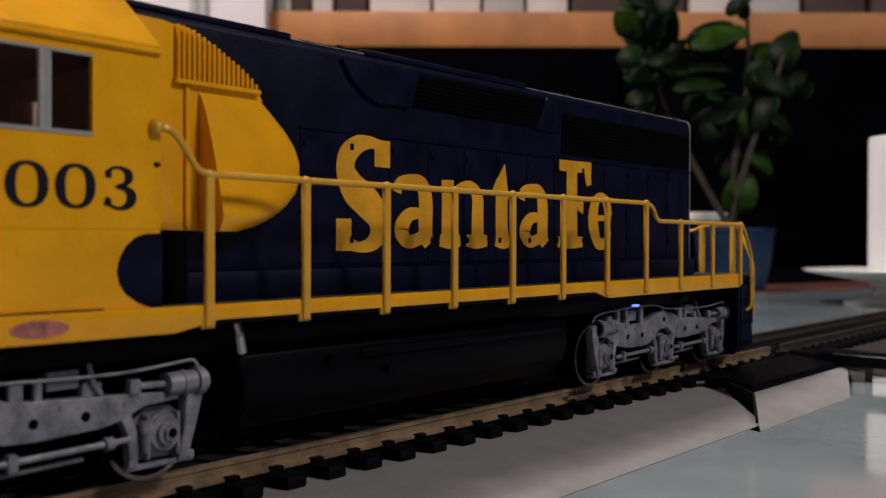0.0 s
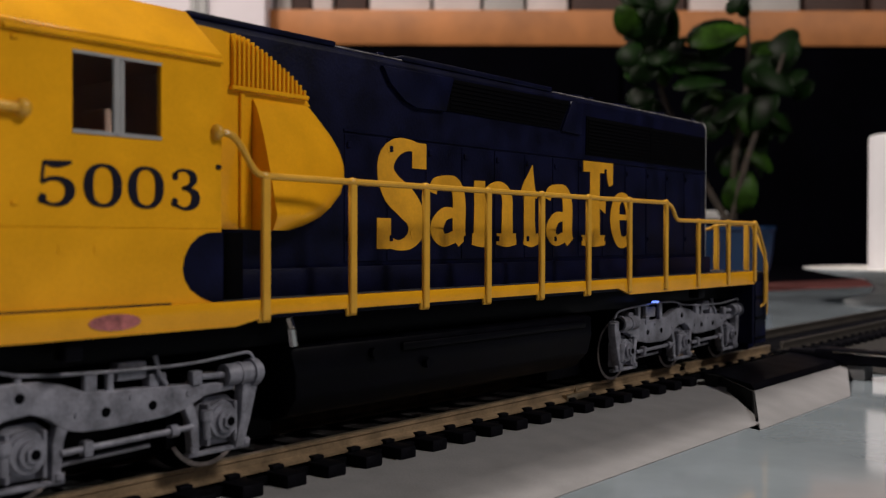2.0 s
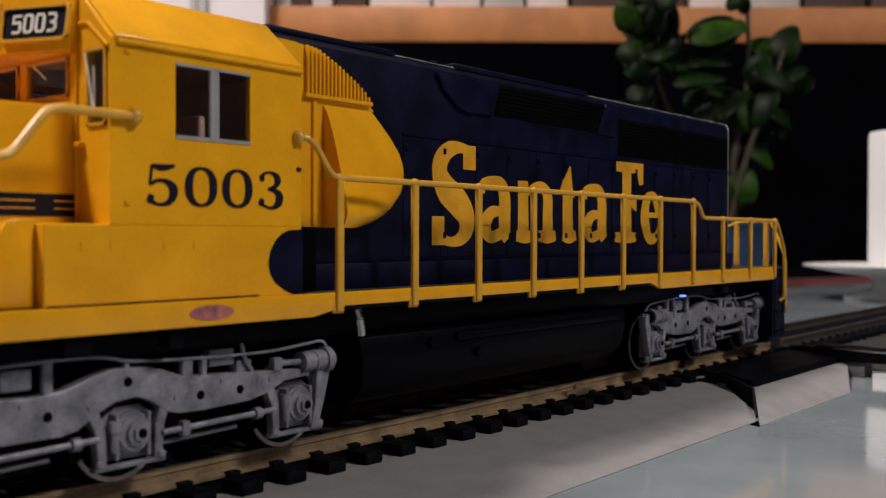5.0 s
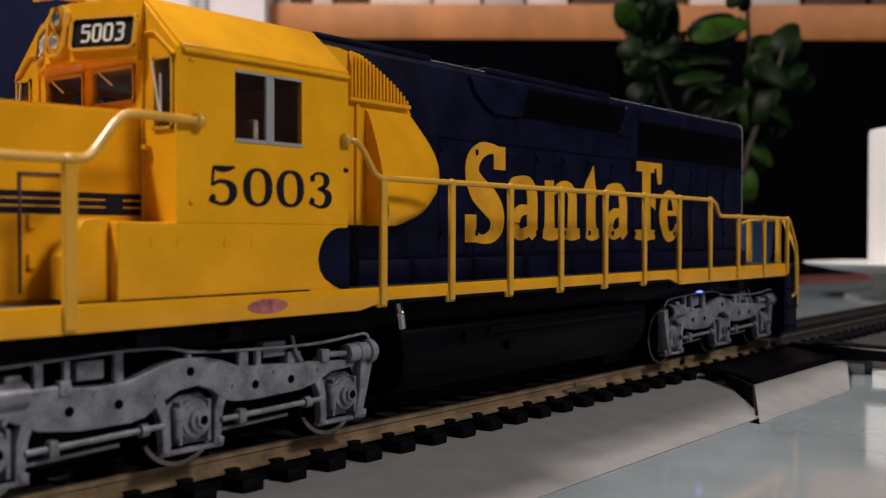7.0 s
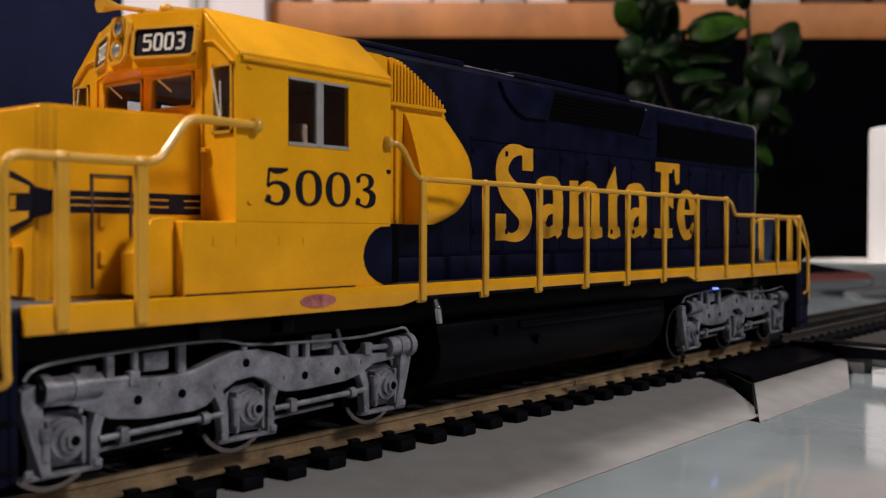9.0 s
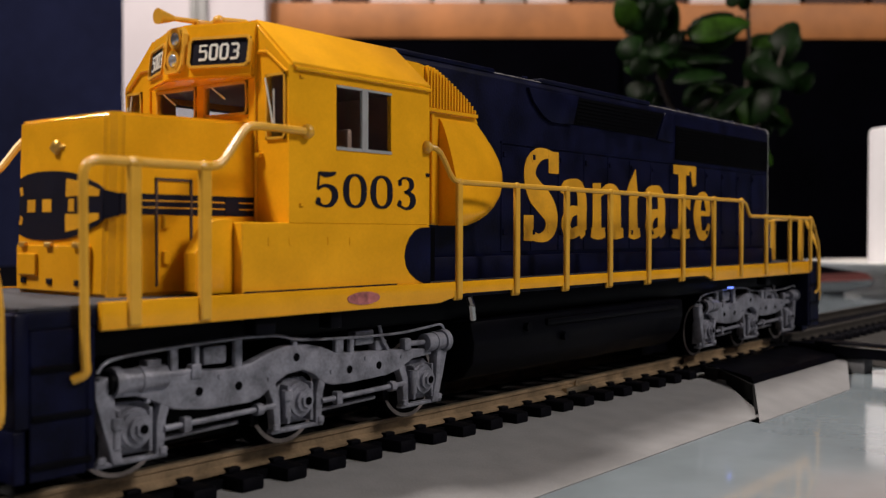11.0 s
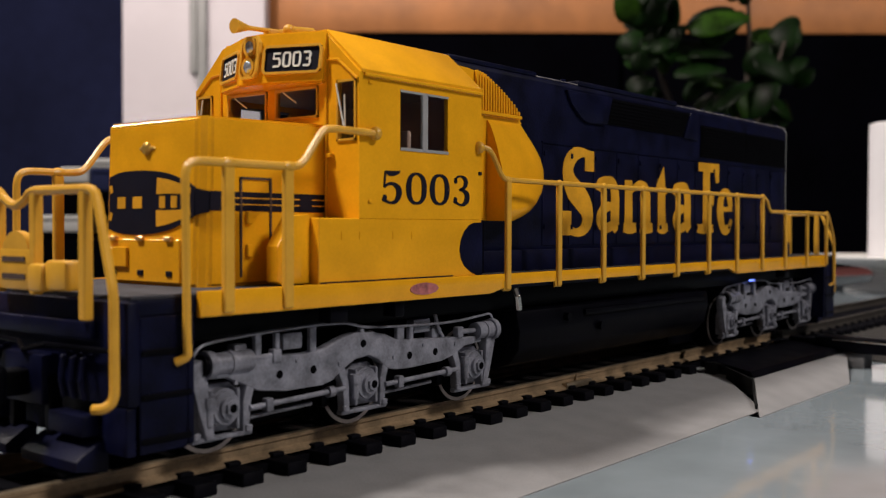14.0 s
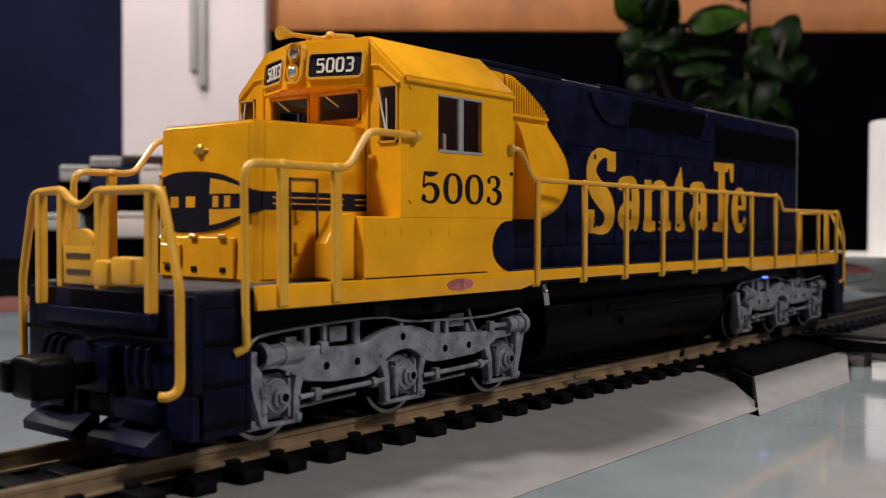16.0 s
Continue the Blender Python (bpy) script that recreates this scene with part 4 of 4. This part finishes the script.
    part("rear_brake_box", box(B(), 98.0, 101.6, 4.4, 9.0, 20.4, 27.6, .5), RAILYEL, loco, "small yellow box behind the hood")


handrails()


def pilots():
    for s, x0, x1 in ((-1, -116.2, -107.4), (1, 102.8, 111.0)):
        fx = x0 if s < 0 else x1
        face = box(B(), min(fx, fx - s * 1.6), max(fx, fx - s * 1.6), -17.6, 17.6, 8.5, 19.8, .3)
        p = part("pilot", face, NAVY, loco, "navy-black end pilot")
        part("pilot_body", box(B(), x0 + 1.7, x1 - .6, -12.0, 12.0, 3.6, 18.1, .3), NAVY, p)
        for sy in (-1, 1):
            for k, z in enumerate((4.2, 9.0, 13.8)):
                part("step", box(B(), x0 + 1.8, x1 - .4, min(sy * 12.1, sy * 17.6), max(sy * 12.1, sy * 17.6), z, z + .7, .15, 1), BLACK, p)
            part("step_side", box(B(), x0 if s > 0 else x1 - .9, x0 + .9 if s > 0 else x1, min(sy * 12.1, sy * 17.4), max(sy * 12.1, sy * 17.4), 3.4, 18.1, .15, 1), NAVY, p)
            part("pilot_corner", box(B(), min(fx, fx - s * 1.2), max(fx, fx - s * 1.2), min(sy * 12.6, sy * 17.4), max(sy * 12.6, sy * 17.4), 3.2, 8.4, .2), NAVY, p)
            prof = [(fx - s * .6, 4.6), (fx + s * .8, 4.4), (fx + s * 2.9, 3.1), (fx + s * 3.4, 2.7), (fx + s * 3.3, 1.6), (fx - s * .6, 1.0)]
            part("footboard", prism(B(), prof, sy * 1.6, sy * 13.2, .25), NAVY, p, "dark sloping footboard")
            part("step_skirt", box(B(), x0 + 1.7, x1 - .95, min(sy * 17.0, sy * 17.35), max(sy * 17.0, sy * 17.35), 3.2, 18.1, .1, 1), NAVY, p)
            part("step_block", box(B(), min(fx, fx + s * 2.2), max(fx, fx + s * 2.2), min(sy * 5.4, sy * 12.4), max(sy * 5.4, sy * 12.4), 5.0, 7.4, .3), NAVY, p)
            part("bracket", box(B(), min(fx - s * .2, fx + s * 1.4), max(fx - s * .2, fx + s * 1.4), min(sy * 3.4, sy * 4.6), max(sy * 3.4, sy * 4.6), 4.4, 11.0, .2), BLACK, p)
            for k in range(3):
                yy = sy * (7.0 + k * 2.0)
                part("air_hose", path(B(), [(fx, yy, 13.6), (fx + s * 1.2, yy, 13.2), (fx + s * 1.6, yy + sy * .3, 11.0), (fx + s * 1.3, yy + sy * .5, 9.0)], .38), NAVY, p, "dark rubber air hose")
        cp = part("coupler", box(box(B(), min(fx - s * 1, fx + s * 6), max(fx - s * 1, fx + s * 6), -1.5, 1.5, 8.6, 11.6, .4), min(fx + s * 5.5, fx + s * 11), max(fx + s * 5.5, fx + s * 11), -3.6, 2.6, 7.6, 12.6, 1.0, 3), BLACK, p, "black knuckle coupler")
        part("coupler_box", box(B(), min(fx - s * .5, fx + s * 2.2), max(fx - s * .5, fx + s * 2.2), -4.2, 4.2, 7.6, 13.4, .4), NAVY, p)
        part("knuckle", box(B(), min(fx + s * 8.5, fx + s * 11.6), max(fx + s * 8.5, fx + s * 11.6), 1.6, 3.6, 8.2, 12.0, .5), BLACK, cp)
        part("uncoupling_lever", path(B(), [(fx + s * .4, -16.6, 14.6), (fx + s * 1.0, -16.0, 14.6), (fx + s * 1.0, -3.0, 14.4), (fx + s * 2.6, -1.0, 13.8), (fx + s * 1.0, 3.0, 14.4), (fx + s * 1.0, 16.0, 14.6)], .3), BLACK, p)
        part("buffer_plate", box(B(), min(fx, fx + s * 1.0), max(fx, fx + s * 1.0), -12, 12, 15.4, 17.4, .3), NAVY, p)


pilots()

WHEELS = []


def truck(xc):
    # black core reaches down low to block light gaps between the wheels
    t = part("truck", box(box(B(), xc - 30, xc + 30, -6.4, 6.4, 1.6, 13.6, .6), xc - 4, xc + 4, -12.2, 12.2, 9, 12.8, .4), BLACK, loco, "silver three-axle truck")
    AX = 24.8
    for s in (-1, 1):
        upper = [(-29.4, 9.8), (-29.4, 12.0), (-27, 12.3), (-20, 11.7), (-11.8, 11.3), (-8.4, 11.7), (-5.0, 12.8), (-2.6, 13.3), (1.2, 13.2), (3.8, 12.6), (6.4, 11.6), (9.0, 11.4), (17.6, 11.0), (26.5, 10.5)]
        lower = [(26.5, 9.6), (22.2, 9.3), (19.4, 8.1), (16.6, 7.5), (9.2, 7.2), (6.0, 7.3), (4.0, 7.8), (2.2, 9.2), (.4, 9.9), (-2.4, 9.6), (-4.8, 8.5), (-6.8, 7.2), (-8.6, 6.8), (-15.0, 6.8), (-19.6, 7.4), (-22.2, 8.6), (-24.6, 9.6)]
        fr = part("side_frame", prism(B(), [(xc + a, z) for a, z in upper + lower], s * 12.2, s * 13.9, .25), SILVER, t, "silver cast side frame")
        pipe = smooth_pts([(-29.6, 12.6), (-28.0, 13.9), (-21.4, 14.5), (-10.0, 14.9), (-4.0, 14.7), (0, 13.9), (10, 13.4), (19.6, 13.3), (26.4, 13.8), (28.6, 13.9), (29.4, 13.2), (29.5, 12.2)], 3)
        part("top_rail", path(B(), [(xc + a, s * 13.8, z) for a, z in pipe], .2), SILVER, fr, "thin silver pipe over the frame")
        for x, w, z in ((-19.6, .5, 14.5), (-10.2, .55, 14.8), (-16.4, .35, 14.5), (-.9, .35, 13.8), (7.2, .75, 13.5), (9.6, .4, 13.4)):
            part("strut", box(B(), xc + x - w, xc + x + w, *side(s, 12.9, 13.8), 11.0, z, .15, 1), SILVER, fr)
        for x, w, z0, z1 in ((-13.4, 1.7, 12.0, 14.2), (12.6, 1.9, 12.1, 14.2), (16.0, 1.2, 10.8, 12.6), (-22.0, 1.0, 11.6, 13.4)):
            part("hanger_block", box(B(), xc + x - w, xc + x + w, *side(s, 11.6, 13.3), z0, z1, .3), SILVER, fr)
        part("sand_pipe", path(B(), [(xc + 15.6, s * 13.2, 14.6), (xc + 15.8, s * 13.6, 12.6), (xc + 16.8, s * 13.7, 11.2)], .3), SILVER, fr)
        for d in (-1, 1):
            e = [(28.2, 12.2), (30.0, 11.6), (30.0, 9.8), (29.0, 6.2), (27.8, 2.5), (26.5, 2.5), (27.3, 6.0), (27.6, 9.6)]
            part("end_plate", prism(B(), [(xc + d * a, z) for a, z in e], s * 12.4, s * 14.1, .25), SILVER, fr)
        # no openings cut: raised dark discs paint their shade
        for x in (-16.3, -10.4, -.9, 8.9, 14.8):
            z = 9.1 if x != -.9 else 11.7
            part("hole", rod(B(), (xc + x, s * 13.3, z), (xc + x, s * 13.95, z), .55, 14), SCREEN, fr, "flat dark disc for the shade in a round opening")
        for x, z in ((-23.4, 8.9), (-5.6, 9.4), (5.4, 9.2), (19.6, 9.9), (-13.3, 10.6), (12, 10.4)):
            part("rivet", rod(B(), (xc + x, s * 13.6, z), (xc + x, s * 14.1, z), .28, 8), SILVER, fr)
        for x0, x1, d in ((-27.4, -21.0, 1), (25.0, 29.4, -1)):
            cap = x0 if d > 0 else x1
            inner = x1 if d > 0 else x0
            cyl = part("brake_cylinder", rod(rod(B(), (xc + x0, s * 13.6, 11.4), (xc + x1, s * 13.6, 11.4), 1.35, 18), (xc + cap - .5, s * 13.6, 11.4), (xc + cap + .5, s * 13.6, 11.4), 1.7, 20), SILVER, t, "silver brake cylinder")
            part("push_rod", rod(B(), (xc + inner, s * 13.6, 11.5), (xc + inner + d * 4.6, s * 13.6, 11.6), .4, 10), SILVER, cyl)
            part("clevis", box(B(), xc + inner + d * 4.2 - .7, xc + inner + d * 4.2 + .7, *side(s, 13.0, 14.2), 10.7, 12.4, .2), SILVER, cyl)
            part("cylinder_cap", rod(rod(B(), (xc + cap - d * .5, s * 13.6, 11.4), (xc + cap - d * 1.0, s * 13.6, 11.4), 1.3, 16), (xc + cap - d * .9, s * 13.6, 11.4), (xc + cap - d * 1.5, s * 13.6, 11.4), .5, 8), BLACK if d > 0 else SILVER, cyl)
            part("cylinder_band", rod(B(), (xc + (x0 + x1) / 2 - .25, s * 13.6, 11.4), (xc + (x0 + x1) / 2 + .25, s * 13.6, 11.4), 1.5, 18), SILVER, cyl)
        for k in (-1, 0, 1):
            x = xc + k * AX
            j = part("journal_box", rod(rod(B(), (x, s * 11.6, 6), (x, s * 14.0, 6), 2.0, 22), (x, s * 11.6, 6), (x, s * 13.5, 6), 2.35, 22), SILVER, t, "silver axle box")
            part("journal_cap", rod(rod(B(), (x + .2, s * 13.9, 6), (x + .2, s * 14.5, 6), 1.4, 20), (x + .3, s * 14.4, 6), (x + .3, s * 14.9, 6), .95, 6), SILVER, j)
            # dark disc on the cap paints the depth of its bore
            part("cap_bore", rod(B(), (x + .3, s * 14.85, 6), (x + .3, s * 14.97, 6), .55, 12), SCREEN, j, "flat dark disc for the shade in the centre bore")
            part("box_plate", prism(B(), [(x - 3.3, 3.0), (x + 3.0, 2.9), (x + 3.3, 7.6), (x + 1.6, 8.9), (x - 1.6, 8.9), (x - 3.3, 7.6)], s * 11.4, s * 12.4, .2), SILVER, j)
            for dx in (-2.15, 1.9):
                part("box_web", box(B(), x + dx - .22, x + dx + .22, *side(s, 12.3, 13.9), 3.2, 8.2, .1, 1), SILVER, j)
            for dx in [q for q in (-4.2, 3.4) if not (k == 1 and q > 0 or k == -1 and q < 0)]:
                part("pedestal", prism(B(), [(x + dx * .93 - .5, 2.5), (x + dx * .93 + .5, 2.5), (x + dx + .65, 6.6), (x + dx * 1.3 + .8, 9.6), (x + dx * 1.3 - .8, 9.6), (x + dx - .65, 6.6)], s * 12.4, s * 13.8, .2), SILVER, j)
            part("damper", rod(rod(B(), (x - 2.6, s * 14.0, 4.2), (x - 2.6, s * 14.0, 7.4), .5, 12), (x - 2.6, s * 14.0, 6.4), (x - 2.6, s * 14.0, 7.6), .75, 12), SILVER, j)
            part("tie_bar", box(B(), x - 4.9, x + 4.2, *side(s, 12.6, 13.7), 2.2, 2.75, .12, 1), SILVER, j)
            for dx in (-4.3, 3.5):
                part("bolt", box(B(), x + dx - .5, x + dx + .5, *side(s, 13.5, 14.1), 2.6, 3.5, .15, 1), SILVER, j)
        for k in (-1, 0):
            xa, xb = xc + k * AX + 3.6, xc + (k + 1) * AX - 4.6
            rg = part("brake_rod", rod(rod(B(), (xa, s * 13.9, 5.5), (xb, s * 13.9, 5.9), .36, 10), (xb - 3.2, s * 13.9, 5.8), (xb - 2.2, s * 13.9, 5.8), .75, 12), SILVER, t, "thin silver brake rod")
            part("clevis", box(B(), xa + 2.4, xa + 3.5, *side(s, 13.3, 14.5), 4.7, 6.4, .2), SILVER, rg)
            part("lower_rod", rod(B(), (xa - 1, s * 12.6, 4.0), (xb - 5, s * 12.6, 4.4), .28, 8), SILVER, rg)
            part("brake_shoe", box(B(), xb - 1.8, xb - .4, *side(s, 8, 11.4), 3.2, 7.6, .3), BLACK, t)
    for k in (-1, 0, 1):
        w = rod(B(), (0, -11.5, 0), (0, 11.5, 0), 1.1, 12)
        for s in (-1, 1):
            rod(w, (0, s * 7.1, 0), (0, s * 7.7, 0), 6.5, 40)
            rod(w, (0, s * 7.7, 0), (0, s * 10.4, 0), 5.85, 40)
            rod(w, (0, s * 10.3, 0), (0, s * 10.6, 0), 5.0, 40)
            stroke(w, [(5.5 * math.cos(q * math.pi / 18), 5.5 * math.sin(q * math.pi / 18), .55) for q in range(37)], lambda a, b, h, s=s: Vector((a, s * (10.45 + h), b)), .12, n=1)
            for q in range(4):
                a = q * math.pi / 2
                rod(w, (3.2 * math.cos(a), s * 10.4, 3.2 * math.sin(a)), (3.2 * math.cos(a), s * 10.75, 3.2 * math.sin(a)), .6, 8)
        ws = part("wheelset", w, SCREEN, t, "dark wheelset with worn steel rims")
        ws.data.materials.append(WHEEL)
        for f in ws.data.polygons:
            if math.hypot(f.center.x, f.center.z) > .0052 and abs(f.center.y) > .01052:
                f.material_index = 1
        ws.location = Vector((xc + k * AX, 0, 5.85)) * MM
        WHEELS.append(ws)


truck(-75.3)
truck(73.6)



# ---- background things ----
def rp(u, v, z):
    return ROOM @ Vector((u, v, z))


def shelf():
    s = thing("cabinet", "thick orange beech board over a black block standing for its shade", "cabinet", (0, 0, RAIL))
    inv = Matrix.Translation((0, 0, -RAIL * 1000))
    part("board", box(B(), -257, 1300, 1500, 1890, 313, 366, 3), SHELFWOOD, s, world_m=inv @ ROOM)
    # block and fronts below are black in place of shade under the board
    part("cabinet_body", box(B(), -255, 1298, 1504, 1890, -756.5, 312.9, 2), NEARBLACK, s, "black block for the shade under the board", world_m=inv @ ROOM)
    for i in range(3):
        part("cabinet_door", box(B(), -250 + i * 515, 258 + i * 515, 1494, 1503.8, -740, 306, 2), NEARBLACK, s, world_m=inv @ ROOM)
    things = [(-250, 22, 210, CARD, "dark"), (-225, 26, 190, BROWNBOX, "brown"), (-196, 30, 240, PALEBOX, "pale"), (-160, 44, 200, BROWNBOX, "brown"),
              (-110, 90, 230, PALEBOX, "pale"), (-15, 70, 250, PALEBOX, "pale"), (60, 60, 230, CARD, "grey"), (125, 60, 240, PALEBOX, "pale"),
              (192, 80, 220, BROWNBOX, "brown"), (280, 80, 210, BROWNBOX, "brown"), (368, 80, 240, PALEBOX, "pale"), (452, 80, 220, CARD, "grey"),
              (540, 90, 230, BROWNBOX, "brown"), (640, 90, 230, BROWNBOX, "brown")]
    for u, w, h, m, word in things:
        b = thing("storage_box", "%s upright box file on the wooden board" % word, "box", (0, 0, RAIL), group="boxes on the shelf")
        part("body", box(B(), u, u + w, 1520, 1740, 366.2, 366 + h, 3), m, b, world_m=inv @ ROOM)
        part("spine_label", box(B(), u + w * .2, u + w * .8, 1518.6, 1519.9, 366 + h * .5, 366 + h * .8), PALEBOX if m is not PALEBOX else CARD, b, world_m=inv @ ROOM)


shelf()


def cupboard():
    inv = Matrix.Translation((0, 0, -RAIL * 1000))
    c = thing("tall_cupboard", "tall white lacquered cupboard beside the shelf", "cupboard", (0, 0, RAIL))
    part("body", box(B(), -462, -257, 1482, 1890, -756.7, 900, 3), COLUMN, c, world_m=inv @ ROOM)
    d = part("door", box(B(), -461, -256, 1462, 1481, -740, 898, 3), COLUMN, c, world_m=inv @ ROOM)
    part("handle", box(B(), -351, -338, 1452, 1461.8, 224, 480, 3), CARD, d, "long grey bar handle", world_m=inv @ ROOM)
    # second bar is added in place of the gap beside the door
    part("handle", box(B(), -363, -352, 1456, 1461.8, 246, 480, 3), CARD, d, "shorter grey bar standing for the door gap", world_m=inv @ ROOM)


cupboard()


def candle():
    u, v = 251, 560
    c = rp(u, v, -6.7)
    c.z = 0
    st = thing("candle_stand", "white footed china candle plate on the table", "candle holder", (0, 0, 0.75))
    part("plate", lathe(B(), [(28, 0), (28, 1.5), (24, 3.0), (14, 5), (12, 9), (16, 12.5), (34, 15.2), (49, 18.0), (50, 19.0), (48.5, 19.6), (34, 17.2), (16, 16.6), (.5, 16.6)], (c.x, c.y, 0), 56), CHINA, st)
    cd = thing("candle", "plain white pillar candle on the china plate", "candle", (0, 0, 0.75))
    part("wax", lathe(B(), [(15.3, 16.8), (15.6, 18), (15.6, 90.5), (15.0, 92.2), (13.4, 92.6), (11, 91.4), (.4, 91.0)], (c.x, c.y, 0), 48), WAX, cd)
    part("wick", rod(B(), (c.x, c.y, 90.8), (c.x + .6, c.y, 97), .6, 8), DARKPRINT, cd, "short dark wick")


candle()


def plant():
    base = rp(204, 712, -8.7)
    b = Vector((base.x, base.y, 0))
    pot = thing("potted_plant", "succulent with thick green leaves in a blue pot", "plant", (0, 0, 0.748))
    p = part("pot", lathe(B(), [(17, 0), (20, 1), (25, 22), (27, 42), (28, 43), (28, 46), (25.4, 46), (24.6, 40), (.5, 40)], (b.x, b.y, 0), 40), BLUEPOT, pot, "blue glazed pot")
    part("soil", lathe(B(), [(24.4, 39.5), (24.4, 40.6), (12, 41.4), (.5, 41.2)], (b.x, b.y, 0), 24), SOIL, p)
    rnd = random.Random(5)
    k = 712 / 1798.0

    def at(x, y, dv=0.0):
        v = 712 + dv
        q = rp((x - 784) / 1798.0 * v, v, 27.9 + (399 - y) / 1798.0 * v)
        return Vector((q.x, q.y, q.z - 748))

    root = Vector((b.x, b.y, 41))
    stems = [[root, at(1300, 250), at(1322, 120, 8), at(1320, 0, 12), at(1318, -120, 14)],
             [root + Vector((6, 3, 0)), at(1215, 240, 25), at(1165, 120, 30), at(1160, 20, 30), at(1150, -90, 32)],
             [root + Vector((-4, 2, 0)), at(1320, 260, -8), at(1360, 150, -6), at(1385, 70, -4)]]
    for s in stems:
        bm = B()
        pts = smooth_pts([tuple(q) for q in s], 5)
        for i, (q, r) in enumerate(zip(pts, pts[1:])):
            rod(bm, q, r, 2.6 * (1 - .6 * i / len(pts)), 8, 2.6 * (1 - .6 * (i + 1) / len(pts)))
        part("stem", bm, STEM, pot, "thin brown stem")

    def leaf(c, length, width, ang, tip, turn=0.0):
        bm = B()
        bmesh.ops.create_uvsphere(bm, u_segments=14, v_segments=10, radius=1)
        for v in bm.verts:
            x = v.co.x
            v.co = Vector((x * length / 2, v.co.y * width / 2 * (1 - .25 * x), v.co.z * 2.2 - .12 * x * x * length / 2))
        m = Matrix.Translation(c) @ Matrix.Rotation(radians(YAW - 90), 4, "Z") @ Matrix.Rotation(radians(-ang), 4, "Y") @ Matrix.Rotation(radians(tip), 4, "X") @ Matrix.Rotation(radians(turn), 4, "Z")
        bmesh.ops.transform(bm, matrix=m, verts=bm.verts)
        part("leaf", bm, LEAF, pot, "thick glossy green leaf", smooth=60)

    spots = [(1272, 36, 104, 48, 8), (1368, 62, 88, 52, -6), (1125, 12, 64, 48, 70), (1142, 52, 64, 48, 60), (1114, 72, 48, 38, 40), (1158, 18, 54, 36, 85), (1186, 24, 62, 36, 80), (1182, 62, 56, 40, 72),
             (1142, 102, 56, 40, 20), (1172, 92, 50, 36, -40), (1132, 146, 48, 38, 30), (1216, 96, 84, 36, -5), (1252, 92, 76, 32, 5), (1236, 122, 84, 36, 10), (1292, 164, 80, 50, 38),
             (1264, 192, 64, 42, 52), (1322, 188, 64, 42, -62), (1400, 112, 54, 40, 30), (1370, 118, 78, 46, -30), (1346, 170, 74, 46, 60), (1376, 186, 64, 42, -40), (1330, 232, 72, 42, 40),
             (1344, 256, 60, 38, -40), (1310, 313, 72, 56, 74), (1292, 252, 54, 36, 40), (1340, 100, 60, 40, 75), (1130, -30, 66, 44, -30), (1180, -28, 66, 42, 44), (1300, -20, 44, 28, 60)]
    again = [(x + rnd.uniform(-20, 20), y + rnd.uniform(-20, 22), l * .85, w * .9, a + rnd.uniform(-60, 60)) for x, y, l, w, a in spots * 2 if y < 290]
    for i, (x, y, l, w, a) in enumerate(spots + again):
        back = 0.0 if i < len(spots) else 14.0
        leaf(at(x, y, back + rnd.uniform(-10, 16)), l * k * 1.1, w * k * 1.15, a, rnd.uniform(25, 70), rnd.uniform(-15, 15))


plant()


def jar():
    q = rp(205, 800, -8.7)
    j = thing("jar", "dark jar with a white lid behind the locomotive", "jar", (0, 0, 0.748))
    b = part("jar_body", lathe(B(), [(14, 0), (16, 1), (17, 20), (16, 52), (.5, 52)], (q.x, q.y, 0), 32), NEARBLACK, j)
    part("lid", lathe(B(), [(17, 52.1), (18, 53), (18, 58), (17, 59), (.5, 59)], (q.x, q.y, 0), 32), CHINA, j, "white lid")


jar()


def stack():
    inv = Matrix.Translation((0, 0, -748.0))
    # flat cartons piled up behind the locomotive
    rows = [(-284, -248, -8.6, 23.5, NEARBLACK, "dark"), (-282, -250, 23.6, 35.3, CARD, "grey"), (-266, -246, 35.4, 57.4, NEARBLACK, "dark"), (-264, -244, 57.5, 68.4, CARD, "grey"),
            (-246, -200, -8.6, 18.5, NEARBLACK, "dark"), (-228, -204, 18.6, 36.5, PALEBOX, "pale"), (-240, -196, 36.6, 51.9, NEARBLACK, "dark"), (-209, -195, 52.0, 69.1, PALEBOX, "pale"),
            (-243, -210, 52.0, 67.5, DARKWALL, "dark"), (-243, -222, 67.6, 74.2, CARD, "grey"), (-221, -195, 69.2, 75.4, BROWNBOX, "dark brown")]
    for u0, u1, z0, z1, m, word in rows:
        b = thing("carton", "%s small carton in a pile behind the table" % word, "box", (0, 0, 0.748), group="pile of cartons")
        part("body", box(B(), u0, u1, 700, 790, z0, z1, 1), m, b, world_m=inv @ ROOM)
        part("lid_edge", box(B(), u0 + 1.5, u1 - 1.5, 699.2, 699.9, z1 - 3, z1 - 1), m, b, world_m=inv @ ROOM)


stack()


# ---- what moves ----
def motions():
    shift = lambda t: -66.6 + 66.6 * t / 16.0
    times = [0.5 * i for i in range(33)]
    walk(loco, [(t, pose(shift(t) * MM, 0, RAIL)) for t in times])
    for ws in WHEELS:
        x, y, z = ws.location
        walk(ws, [(t, pose(x, y, z, 0, math.degrees(shift(t) / 5.85), 0)) for t in times])


motions()
